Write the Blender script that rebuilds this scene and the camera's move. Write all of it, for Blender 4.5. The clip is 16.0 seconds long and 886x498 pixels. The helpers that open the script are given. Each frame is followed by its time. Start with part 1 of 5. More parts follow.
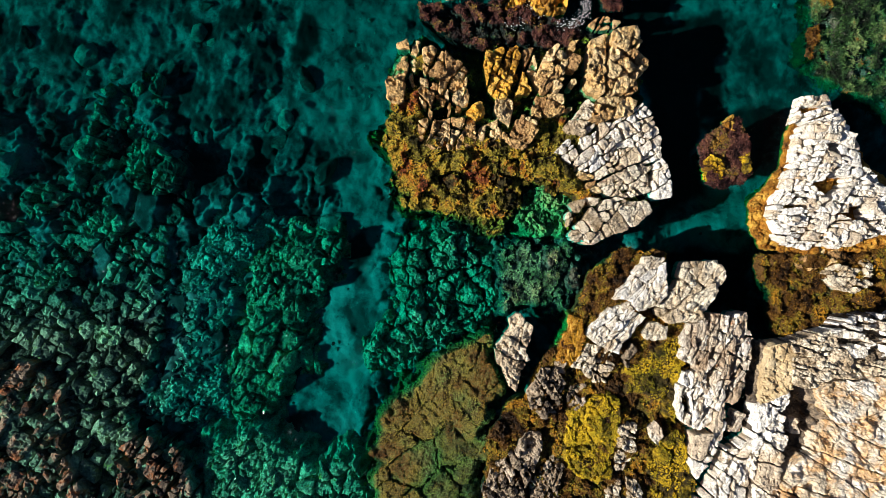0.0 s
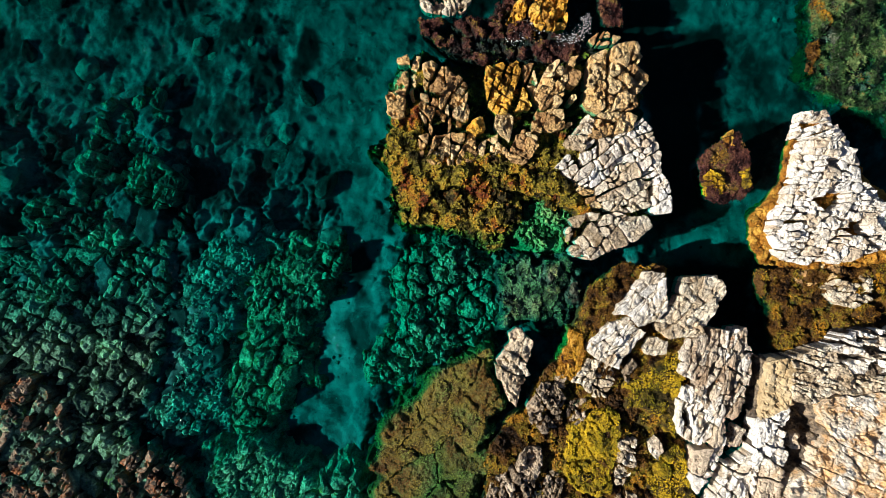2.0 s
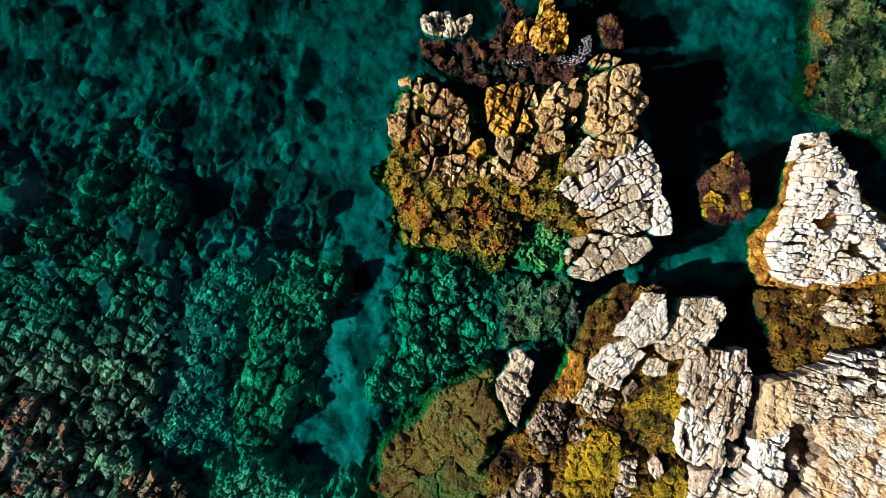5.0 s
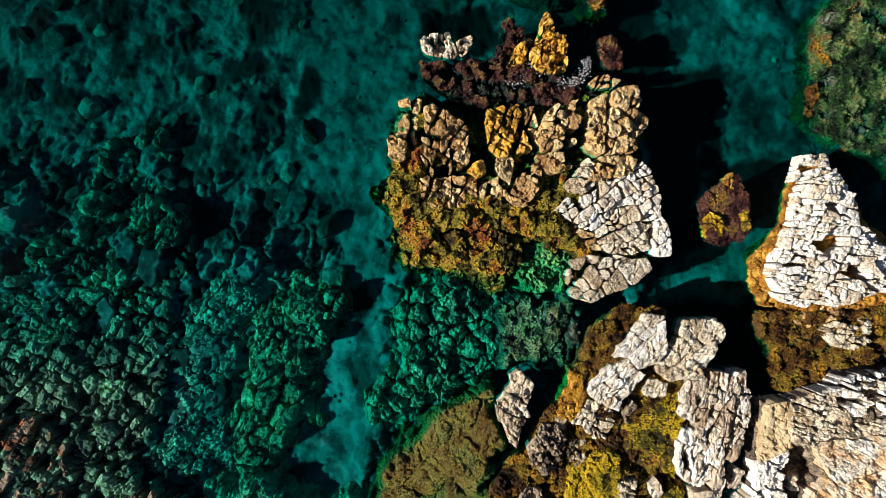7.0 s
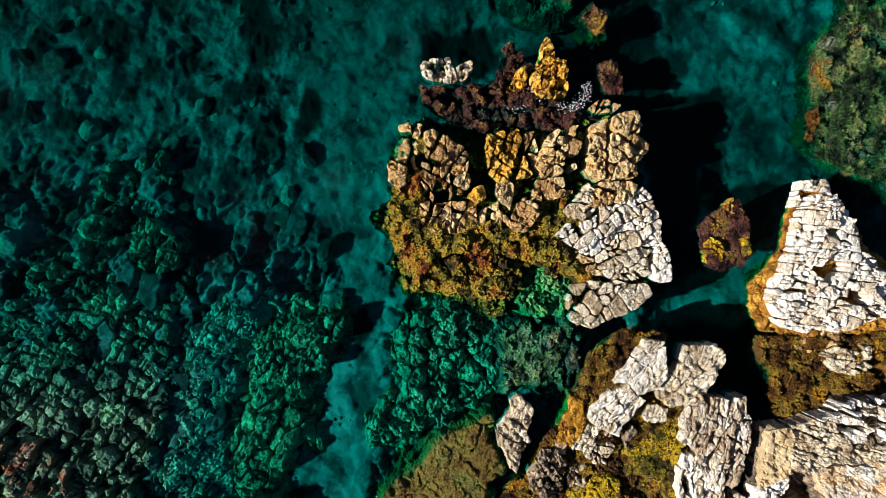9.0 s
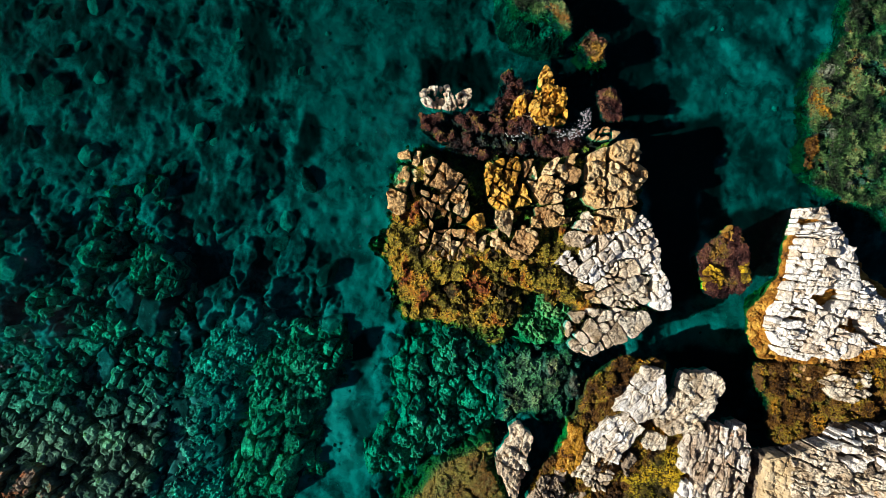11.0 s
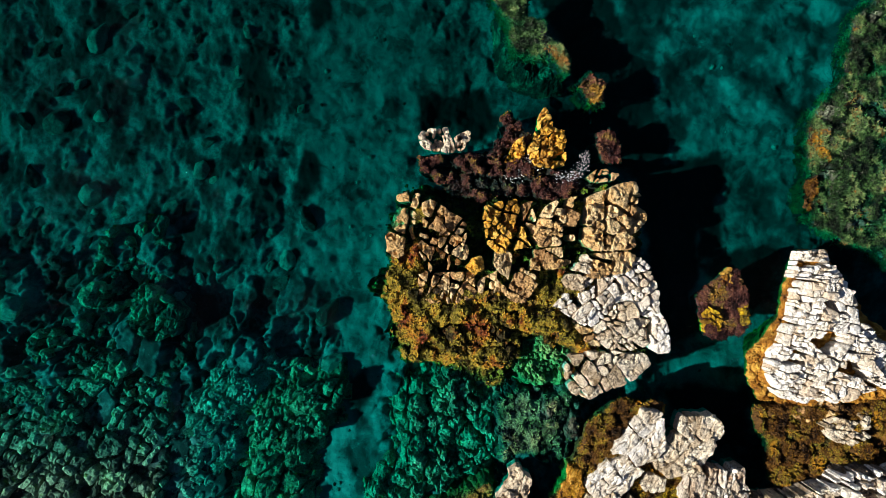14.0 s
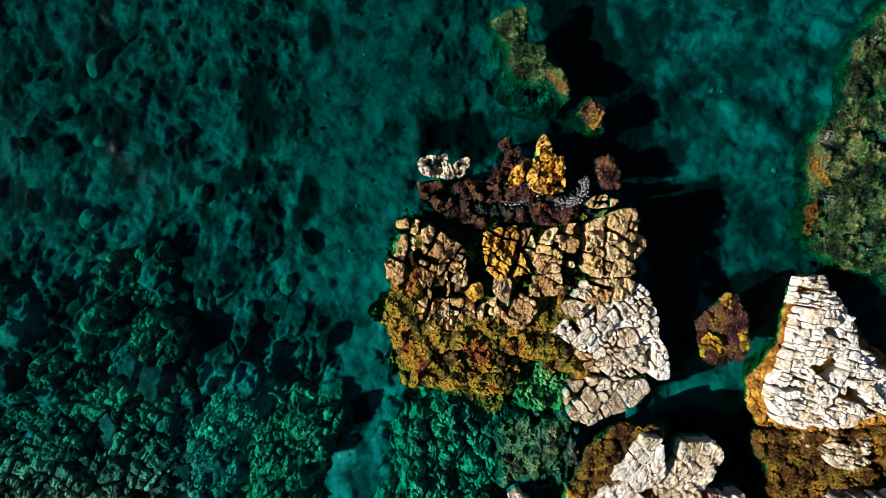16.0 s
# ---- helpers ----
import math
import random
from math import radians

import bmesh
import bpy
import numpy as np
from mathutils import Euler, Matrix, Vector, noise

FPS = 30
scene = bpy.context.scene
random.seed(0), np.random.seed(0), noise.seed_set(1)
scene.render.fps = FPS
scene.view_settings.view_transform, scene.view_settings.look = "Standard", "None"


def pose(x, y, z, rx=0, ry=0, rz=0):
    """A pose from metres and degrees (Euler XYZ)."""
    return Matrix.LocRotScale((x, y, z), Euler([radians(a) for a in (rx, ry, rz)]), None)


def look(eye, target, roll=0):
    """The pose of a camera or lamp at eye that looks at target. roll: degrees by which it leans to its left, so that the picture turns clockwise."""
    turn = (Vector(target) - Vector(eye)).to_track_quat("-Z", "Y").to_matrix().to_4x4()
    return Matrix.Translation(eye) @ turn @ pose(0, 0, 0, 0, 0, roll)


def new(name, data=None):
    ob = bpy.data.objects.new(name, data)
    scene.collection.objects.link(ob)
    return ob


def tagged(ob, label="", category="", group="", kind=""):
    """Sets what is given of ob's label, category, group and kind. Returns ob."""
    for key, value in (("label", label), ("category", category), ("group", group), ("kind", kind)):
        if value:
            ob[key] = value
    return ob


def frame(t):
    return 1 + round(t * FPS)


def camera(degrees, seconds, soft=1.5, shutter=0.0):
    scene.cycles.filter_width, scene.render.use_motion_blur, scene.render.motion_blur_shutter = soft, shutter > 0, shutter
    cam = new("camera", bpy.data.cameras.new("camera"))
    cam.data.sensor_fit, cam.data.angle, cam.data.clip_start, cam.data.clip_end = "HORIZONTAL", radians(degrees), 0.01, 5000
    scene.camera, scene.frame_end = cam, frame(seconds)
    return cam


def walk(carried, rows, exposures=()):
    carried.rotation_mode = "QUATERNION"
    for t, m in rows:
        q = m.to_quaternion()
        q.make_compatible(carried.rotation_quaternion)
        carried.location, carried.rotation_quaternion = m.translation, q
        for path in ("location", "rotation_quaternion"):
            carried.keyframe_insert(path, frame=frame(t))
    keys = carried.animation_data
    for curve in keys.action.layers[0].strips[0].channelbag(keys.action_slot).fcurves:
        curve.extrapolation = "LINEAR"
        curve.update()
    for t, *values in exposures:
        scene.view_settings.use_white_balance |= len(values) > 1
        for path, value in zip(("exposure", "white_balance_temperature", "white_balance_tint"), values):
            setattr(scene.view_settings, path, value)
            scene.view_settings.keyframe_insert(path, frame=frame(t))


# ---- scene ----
cam = camera(73.74, 16.0, soft=0.9)
METRES, EYE, TILT, LEAN, TURN = 6.2, 20.0, -90.0, 0.0, 0.0
ROWS = [
    (0.0, 0.0, 0.0, 0.0, 0.0, 0.0, -0.0),
    (0.5, 0.0011, -0.0008, 0.0205, 0.02, -0.02, 0.02),
    (1.0, 0.0025, -0.0019, 0.0402, 0.05, 0.01, 0.01),
    (1.5, 0.0037, -0.0041, 0.0584, 0.08, 0.05, 0.0),
    (2.0, 0.0026, -0.0056, 0.0762, 0.08, 0.08, -0.01),
    (2.5, 0.0028, -0.0072, 0.0962, 0.1, 0.06, -0.02),
    (3.0, 0.0012, -0.0088, 0.113, 0.09, 0.1, -0.03),
    (3.5, 0.0007, -0.012, 0.1285, 0.11, 0.13, -0.02),
    (4.0, -0.0009, -0.0153, 0.1461, 0.12, 0.14, -0.04),
    (6.5, -0.0011, -0.0224, 0.2683, 0.09, 0.13, -0.05),
    (7.0, -0.0021, -0.0233, 0.3018, 0.08, 0.13, -0.04),
    (7.5, -0.0006, -0.0232, 0.3356, 0.11, 0.1, -0.06),
    (8.0, 0.0003, -0.0234, 0.373, 0.14, 0.08, -0.03),
    (8.5, 0.0002, -0.0239, 0.4014, 0.14, 0.14, -0.05),
    (9.0, 0.002, -0.0233, 0.4432, 0.17, 0.05, -0.04),
    (11.5, 0.0093, -0.0236, 0.6328, 0.23, 0.04, -0.02),
    (12.0, 0.0118, -0.0241, 0.6745, 0.26, 0.02, -0.02),
    (12.5, 0.0155, -0.0266, 0.7118, 0.3, 0.05, 0.01),
    (13.0, 0.0178, -0.0256, 0.7578, 0.33, -0.05, 0.04),
    (13.5, 0.0219, -0.0261, 0.7915, 0.38, -0.05, 0.05),
    (14.0, 0.0255, -0.0269, 0.8367, 0.42, -0.16, 0.08),
    (14.5, 0.0274, -0.0273, 0.875, 0.45, -0.2, 0.12),
    (15.0, 0.0347, -0.0288, 0.9169, 0.56, -0.22, 0.17),
    (15.5, 0.0356, -0.0305, 0.9568, 0.58, -0.22, 0.2),
    (16.0, 0.0388, -0.0295, 0.9961, 0.6, -0.43, 0.25),
]
walk(cam, [(t, pose(0, 0, EYE, TILT, LEAN, TURN) @ pose(METRES * x, METRES * y, METRES * z, 90 + pitch, roll, yaw)) for t, x, y, z, yaw, pitch, roll in ROWS])

# ---- light: a low clear-sky sun from the west-south-west ----
SUN_ELEVATION, SHADOW_WAY = 30.0, 13.0          # degrees; shadows fall to the east, a little north
scene.view_settings.exposure = 0.82
world = bpy.data.worlds.new("sky")
scene.world = world
world.use_nodes = True
wn = world.node_tree
sky = wn.nodes.new("ShaderNodeTexSky")
sky.sky_type, sky.sun_disc = "NISHITA", False
sky.air_density, sky.dust_density, sky.ozone_density = 0.45, 0.1, 2.0
sky.sun_elevation, sky.sun_rotation = radians(SUN_ELEVATION), radians(270 - SHADOW_WAY)
wn.links.new(sky.outputs[0], wn.nodes["Background"].inputs[0])
wn.nodes["Background"].inputs[1].default_value = 0.05
sun = new("sun", bpy.data.lights.new("sun", "SUN"))
sun.data.energy, sun.data.angle, sun.data.color = 5.0, radians(0.6), (1.0, 0.94, 0.83)
a, e = radians(SHADOW_WAY), radians(SUN_ELEVATION)
sun.matrix_world = look((0, 0, 0), (math.cos(a) * math.cos(e), math.sin(a) * math.cos(e), -math.sin(e)))


# ---- numeric helpers ----
from mathutils import geometry as mathutils_geometry

RNG = np.random.RandomState(7)
TABLE = np.random.RandomState(3).rand(4096)


def lattice(i, j, k=0):
    return TABLE[(i.astype(np.int64) * 1619 + j.astype(np.int64) * 31337 + k * 6971 + (i.astype(np.int64) * j.astype(np.int64)) * 7) & 4095]


def vnoise(x, y, k=0):
    """Smooth value noise, -1 to 1."""
    i, j = np.floor(x), np.floor(y)
    u, v = x - i, y - j
    u, v = u * u * (3 - 2 * u), v * v * (3 - 2 * v)
    low = lattice(i, j, k) * (1 - u) + lattice(i + 1, j, k) * u
    high = lattice(i, j + 1, k) * (1 - u) + lattice(i + 1, j + 1, k) * u
    return 2 * (low * (1 - v) + high * v) - 1


def fbm(x, y, scale=1.0, octaves=4, k=0, rough=0.5):
    total, amp, norm = 0, 1.0, 0.0
    for o in range(octaves):
        c, s = math.cos(0.7 * o), math.sin(0.7 * o)
        total = total + amp * vnoise((c * x - s * y) * scale + 17.3 * o, (s * x + c * y) * scale, k + o)
        norm, amp, scale = norm + amp, amp * rough, scale * 2.07
    return total / norm


def cellular(x, y, size, stretch=1.0, angle=0.0, k=0):
    """Distance to the nearest cell centre, the gap to the second nearest, and a random value of the cell; metres over size."""
    c, s = math.cos(radians(angle)), math.sin(radians(angle))
    u, v = (c * x + s * y) / (size * stretch), (-s * x + c * y) / size
    i0, j0 = np.floor(u), np.floor(v)
    f1, f2, val = np.full(u.shape, 9.0), np.full(u.shape, 9.0), np.zeros(u.shape)
    for di in (-1, 0, 1):
        for dj in (-1, 0, 1):
            i, j = i0 + di, j0 + dj
            d = np.hypot(i + 0.1 + 0.8 * lattice(i, j, k) - u, j + 0.1 + 0.8 * lattice(i, j, k + 5) - v)
            near = d < f1
            f2 = np.where(near, f1, np.minimum(f2, d))
            val = np.where(near, lattice(i, j, k + 9), val)
            f1 = np.where(near, d, f1)
    return f1, f2 - f1, val


def smooth(a, b, x):
    t = np.clip((x - a) / (b - a), 0, 1)
    return t * t * (3 - 2 * t)


def inside(outline, x, y):
    """Signed distance to an outline, metres, positive inside."""
    x, y = np.asarray(x, float), np.asarray(y, float)
    best, odd = np.full(x.shape, 1e9), np.zeros(x.shape, bool)
    for (ax, ay), (bx, by) in zip(outline, outline[1:] + outline[:1]):
        dx, dy = bx - ax, by - ay
        t = np.clip(((x - ax) * dx + (y - ay) * dy) / (dx * dx + dy * dy + 1e-12), 0, 1)
        best = np.minimum(best, np.hypot(x - ax - t * dx, y - ay - t * dy))
        odd ^= ((ay > y) != (by > y)) & (x < (bx - ax) * (y - ay) / (by - ay + 1e-12) + ax)
    return np.where(odd, best, -best)


# ---- materials ----
def nodes_of(name):
    m = bpy.data.materials.new(name)
    m.use_nodes = True
    m.node_tree.nodes.clear()
    return m, m.node_tree.nodes, m.node_tree.links


def ramp_of(n, stops, ease=True):
    r = n.new("ShaderNodeValToRGB")
    r.color_ramp.interpolation = "EASE" if ease else "LINEAR"
    while len(r.color_ramp.elements) < len(stops):
        r.color_ramp.elements.new(0.5)
    for el, (p, c) in zip(r.color_ramp.elements, stops):
        el.position, el.color = p, (*c, 1)
    return r


def noise_of(n, l, at, scale, detail=6.0, rough=0.6, warp=0.0):
    t = n.new("ShaderNodeTexNoise")
    t.inputs["Scale"].default_value, t.inputs["Detail"].default_value = scale, detail
    t.inputs["Roughness"].default_value, t.inputs["Distortion"].default_value = rough, warp
    l.new(at, t.inputs["Vector"])
    return t.outputs["Fac"]


def mix_of(n, l, kind, fac, a, b):
    x = n.new("ShaderNodeMix")
    x.data_type, x.blend_type = "RGBA", kind
    for socket, value in ((x.inputs["Factor"], fac), (x.inputs["A"], a), (x.inputs["B"], b)):
        if isinstance(value, (int, float)):
            socket.default_value = value
        elif isinstance(value, tuple):
            socket.default_value = (*value, 1)
        else:
            l.new(value, socket)
    return x.outputs["Result"]


def math_of(n, l, kind, a, b=0.0):
    x = n.new("ShaderNodeMath")
    x.operation = kind
    for socket, value in zip(x.inputs, (a, b)):
        if isinstance(value, (int, float)):
            socket.default_value = value
        else:
            l.new(value, socket)
    return x.outputs[0]


def rock_material(name, stops, broad=0.9, stain=None, stain_at=(0.55, 0.7), fine=22.0, crack=6.0, crack_dark=0.5, crack_width=0.05,
                  stretch=(1, 1, 1), turn=0.0, roughness=0.85, bump=0.85, pieces=0.25, island=False, sand=None, pitted=0.0, speckle=False):
    """Weathered stone or growth: broad colour from a ramp, stains, grain, thin irregular cracks, relief."""
    m, n, l = nodes_of(name)
    out, bsdf, geo = n.new("ShaderNodeOutputMaterial"), n.new("ShaderNodeBsdfPrincipled"), n.new("ShaderNodeNewGeometry")
    pos = geo.outputs["Position"]
    mapping = n.new("ShaderNodeMapping")
    mapping.vector_type = "TEXTURE"
    mapping.inputs["Scale"].default_value, mapping.inputs["Rotation"].default_value = tuple(1 / c for c in stretch), (0, 0, radians(turn))
    l.new(pos, mapping.inputs["Vector"])
    at = mapping.outputs[0]
    if island:
        rand = geo.outputs["Random Per Island"]
    else:
        info = n.new("ShaderNodeObjectInfo")
        rand = info.outputs["Random"]
    base = noise_of(n, l, pos, broad, 7, 0.62, 0.3)
    shifted = math_of(n, l, "ADD", base, math_of(n, l, "MULTIPLY", math_of(n, l, "SUBTRACT", rand, 0.5), pieces))
    r = ramp_of(n, stops)
    l.new(shifted, r.inputs[0])
    colour = r.outputs[0]
    if stain:
        s = noise_of(n, l, pos, broad * 1.7 + 0.3, 5, 0.65, 0.6)
        sr = ramp_of(n, [(stain_at[0], (0, 0, 0)), (stain_at[1], (1, 1, 1))])
        l.new(s, sr.inputs[0])
        colour = mix_of(n, l, "MIX", sr.outputs[0], colour, stain)
    grain = noise_of(n, l, at, fine, 8, 0.7)
    gr = ramp_of(n, [(0.34, (0.18, 0.18, 0.18)), (0.5, (0.9, 0.9, 0.9)), (0.68, (1.9, 1.9, 1.9))] if speckle else [(0.3, (0.45, 0.45, 0.45)), (0.55, (1, 1, 1)), (0.75, (1.15, 1.15, 1.15))])
    l.new(grain, gr.inputs[0])
    colour = mix_of(n, l, "MULTIPLY", 0.75, colour, gr.outputs[0])
    warped = n.new("ShaderNodeVectorMath")
    warped.operation = "ADD"
    wob = n.new("ShaderNodeTexNoise")
    wob.inputs["Scale"].default_value, wob.inputs["Detail"].default_value = 5.0, 4
    l.new(pos, wob.inputs["Vector"])
    sc = n.new("ShaderNodeVectorMath")
    sc.operation = "SCALE"
    sc.inputs["Scale"].default_value = 0.22
    l.new(wob.outputs["Color"], sc.inputs[0])
    l.new(at, warped.inputs[0])
    l.new(sc.outputs[0], warped.inputs[1])
    vor = n.new("ShaderNodeTexVoronoi")
    vor.feature = "DISTANCE_TO_EDGE"
    vor.inputs["Scale"].default_value = crack
    l.new(warped.outputs[0], vor.inputs["Vector"])
    cr = ramp_of(n, [(0.0, (0, 0, 0)), (crack_width, (1, 1, 1))], ease=False)
    l.new(vor.outputs["Distance"], cr.inputs[0])
    patchy = ramp_of(n, [(0.42, (0, 0, 0)), (0.58, (1, 1, 1))])
    l.new(noise_of(n, l, pos, 1.9, 3), patchy.inputs[0])
    lines = mix_of(n, l, "MIX", patchy.outputs[0], cr.outputs[0], (1.0, 1.0, 1.0))
    colour = mix_of(n, l, "MULTIPLY", crack_dark, colour, lines)
    hair = n.new("ShaderNodeTexVoronoi")
    hair.feature = "DISTANCE_TO_EDGE"
    hair.inputs["Scale"].default_value = crack * 2.3
    l.new(warped.outputs[0], hair.inputs["Vector"])
    hr = ramp_of(n, [(0.0, (0, 0, 0)), (0.045, (1, 1, 1))], ease=False)
    l.new(hair.outputs["Distance"], hr.inputs[0])
    some = ramp_of(n, [(0.44, (1, 1, 1)), (0.56, (0, 0, 0))])
    l.new(noise_of(n, l, pos, 3.1, 3), some.inputs[0])
    hairs = mix_of(n, l, "MIX", some.outputs[0], hr.outputs[0], (1.0, 1.0, 1.0))
    colour = mix_of(n, l, "MULTIPLY", 0.8 * crack_dark, colour, hairs)
    if pitted:
        pr = ramp_of(n, [(0.36, (0.16, 0.13, 0.10)), (0.43, (1, 1, 1))])
        l.new(noise_of(n, l, at, 7.0, 6, 0.62, 0.3), pr.inputs[0])
        colour = mix_of(n, l, "MULTIPLY", pitted, colour, pr.outputs[0])
    if sand:
        share = n.new("ShaderNodeAttribute")
        share.attribute_name = "sand"
        tone = ramp_of(n, [(0.38, tuple(0.3 * c for c in sand)), (0.5, sand), (0.62, tuple(1.6 * c for c in sand))])
        l.new(noise_of(n, l, pos, 1.1, 6, 0.6, 0.4), tone.inputs[0])
        colour = mix_of(n, l, "MIX", share.outputs["Fac"], colour, tone.outputs[0])
        # near-black mix: shade put into the bed's colour, plus dark mottling
        shade_mottle = n.new("ShaderNodeAttribute")
        shade_mottle.attribute_name = "shade_mottle"
        colour = mix_of(n, l, "MIX", shade_mottle.outputs["Fac"], colour, (0.004, 0.005, 0.005))
    l.new(colour, bsdf.inputs["Base Color"])
    bsdf.inputs["Roughness"].default_value = roughness
    bsdf.inputs["Specular IOR Level"].default_value = 0.2
    relief = math_of(n, l, "ADD", math_of(n, l, "MULTIPLY", grain, 0.5), math_of(n, l, "ADD", math_of(n, l, "MULTIPLY", math_of(n, l, "ADD", lines, hairs), 0.4), math_of(n, l, "MULTIPLY", noise_of(n, l, at, 9, 8, 0.7), 0.5)))
    b = n.new("ShaderNodeBump")
    b.inputs["Strength"].default_value, b.inputs["Distance"].default_value = bump, 0.12
    l.new(relief, b.inputs["Height"])
    l.new(b.outputs[0], bsdf.inputs["Normal"])
    l.new(bsdf.outputs[0], out.inputs["Surface"])
    return m


def water_material():
    """Clear sea water: the sheet tints what lies under it and mirrors the sky a little."""
    m, n, l = nodes_of("sea_water")
    out, mixer = n.new("ShaderNodeOutputMaterial"), n.new("ShaderNodeMixShader")
    clear, gloss = n.new("ShaderNodeBsdfTransparent"), n.new("ShaderNodeBsdfGlossy")
    geo = n.new("ShaderNodeNewGeometry")
    depth = n.new("ShaderNodeAttribute")
    depth.attribute_name = "depth"
    cloud = math_of(n, l, "ADD", math_of(n, l, "MULTIPLY", noise_of(n, l, geo.outputs["Position"], 0.3, 4, 0.6, 0.5), 0.7), 0.65)
    thick = math_of(n, l, "MULTIPLY", depth.outputs["Fac"], cloud)
    tint = n.new("ShaderNodeCombineColor")
    for channel, share in zip(tint.inputs, (2.9, 0.31, 0.32)):      # light lost in each metre of water
        l.new(math_of(n, l, "EXPONENT", math_of(n, l, "MULTIPLY", thick, -share)), channel)
    l.new(tint.outputs[0], clear.inputs["Color"])
    mixer.inputs[0].default_value = 0.004
    gloss.inputs["Roughness"].default_value = 0.025
    b = n.new("ShaderNodeBump")
    b.inputs["Strength"].default_value, b.inputs["Distance"].default_value = 0.8, 0.18
    l.new(noise_of(n, l, geo.outputs["Position"], 6.0, 2, 0.5, 0.4), b.inputs["Height"])
    l.new(b.outputs[0], gloss.inputs["Normal"])
    l.new(clear.outputs[0], mixer.inputs[1])
    l.new(gloss.outputs[0], mixer.inputs[2])
    l.new(mixer.outputs[0], out.inputs["Surface"])
    return m


def leaf_material(name, stops, roughness=0.5, broad=1.25):
    """Wet seaweed fronds, each tuft of its own shade."""
    m, n, l = nodes_of(name)
    out, bsdf, geo = n.new("ShaderNodeOutputMaterial"), n.new("ShaderNodeBsdfPrincipled"), n.new("ShaderNodeNewGeometry")
    patch = noise_of(n, l, geo.outputs["Position"], broad, 4, 0.5, 0.6)
    both = math_of(n, l, "ADD", math_of(n, l, "MULTIPLY", geo.outputs["Random Per Island"], 0.24), math_of(n, l, "SUBTRACT", math_of(n, l, "MULTIPLY", patch, 3.0), 1.12))
    r = ramp_of(n, stops)
    l.new(both, r.inputs[0])
    l.new(r.outputs[0], bsdf.inputs["Base Color"])
    bsdf.inputs["Roughness"].default_value = roughness
    bsdf.inputs["Specular IOR Level"].default_value = 0.12
    l.new(bsdf.outputs[0], out.inputs["Surface"])
    return m


M_WHITE = rock_material("white_limestone", pitted=0.5, stops=[(0.3, (0.62, 0.50, 0.37)), (0.42, (0.82, 0.74, 0.63)), (0.65, (0.90, 0.86, 0.80))], broad=0.8,
                        stain=(0.50, 0.33, 0.17), stain_at=(0.62, 0.74), crack=6.0, crack_dark=0.9, crack_width=0.04, bump=0.6, pieces=0.42)
M_TAN = rock_material("tan_limestone", pitted=0.35, stops=[(0.3, (0.48, 0.28, 0.12)), (0.43, (0.84, 0.53, 0.22)), (0.64, (0.93, 0.69, 0.38))], broad=1.3,
                      stain=(0.60, 0.42, 0.20), stain_at=(0.58, 0.7), crack=5.0, crack_dark=0.65, crack_width=0.05, pieces=0.5, bump=1.2)
M_CREAM = rock_material("cream_limestone", pitted=0.75, stops=[(0.3, (0.40, 0.30, 0.19)), (0.46, (0.70, 0.57, 0.41)), (0.64, (0.84, 0.75, 0.60))], broad=1.2,
                        stain=(0.28, 0.19, 0.10), stain_at=(0.6, 0.72), crack=5.0, crack_dark=0.8, stretch=(1, 1, 1), pieces=0.3)
M_GREY = rock_material("grey_limestone", pitted=0.9, stops=[(0.3, (0.10, 0.08, 0.065)), (0.5, (0.38, 0.29, 0.20)), (0.7, (0.60, 0.49, 0.37))], broad=1.8,
                       stain=(0.12, 0.07, 0.035), stain_at=(0.55, 0.68), crack=7.0, crack_dark=0.7, pieces=0.3)
M_BEDDED = rock_material("bedded_limestone", pitted=0.7, stops=[(0.3, (0.42, 0.30, 0.20)), (0.5, (0.66, 0.55, 0.43)), (0.68, (0.85, 0.79, 0.71))], broad=1.0,
                         stain=(0.40, 0.20, 0.09), stain_at=(0.6, 0.72), crack=4.0, crack_dark=0.85, crack_width=0.05, stretch=(2.2, 0.6, 1), turn=-17, pieces=0.3)
M_SLAB = rock_material("bedded_white_limestone", pitted=0.6, stops=[(0.3, (0.48, 0.37, 0.25)), (0.45, (0.74, 0.65, 0.53)), (0.65, (0.90, 0.86, 0.80))], broad=1.1,
                       stain=(0.40, 0.30, 0.17), stain_at=(0.56, 0.68), crack=4.5, crack_dark=0.85, crack_width=0.045, stretch=(0.5, 2.0, 1), turn=50, pieces=0.2, bump=0.7)
M_CLIFF = rock_material("cliff_limestone", pitted=0.25, stops=[(0.3, (0.66, 0.50, 0.34)), (0.43, (0.84, 0.71, 0.54)), (0.62, (0.92, 0.86, 0.77))], broad=0.8,
                        stain=(0.80, 0.50, 0.25), stain_at=(0.44, 0.62), crack=2.4, crack_dark=0.55, crack_width=0.04, stretch=(0.6, 2.0, 1), turn=-27, bump=0.9)
M_OCHRE = rock_material("ochre_growth", [(0.34, (0.09, 0.035, 0.01)), (0.48, (0.36, 0.15, 0.016)), (0.64, (0.64, 0.36, 0.06))], 2.4, fine=30, crack=9, crack_dark=0.4)
M_YELLOW = rock_material("yellow_growth", [(0.34, (0.05, 0.035, 0.008)), (0.48, (0.30, 0.20, 0.012)), (0.64, (0.58, 0.38, 0.014))], 2.0, stain=(0.10, 0.055, 0.012), stain_at=(0.6, 0.72), fine=26, crack=7, crack_dark=0.7, speckle=True)
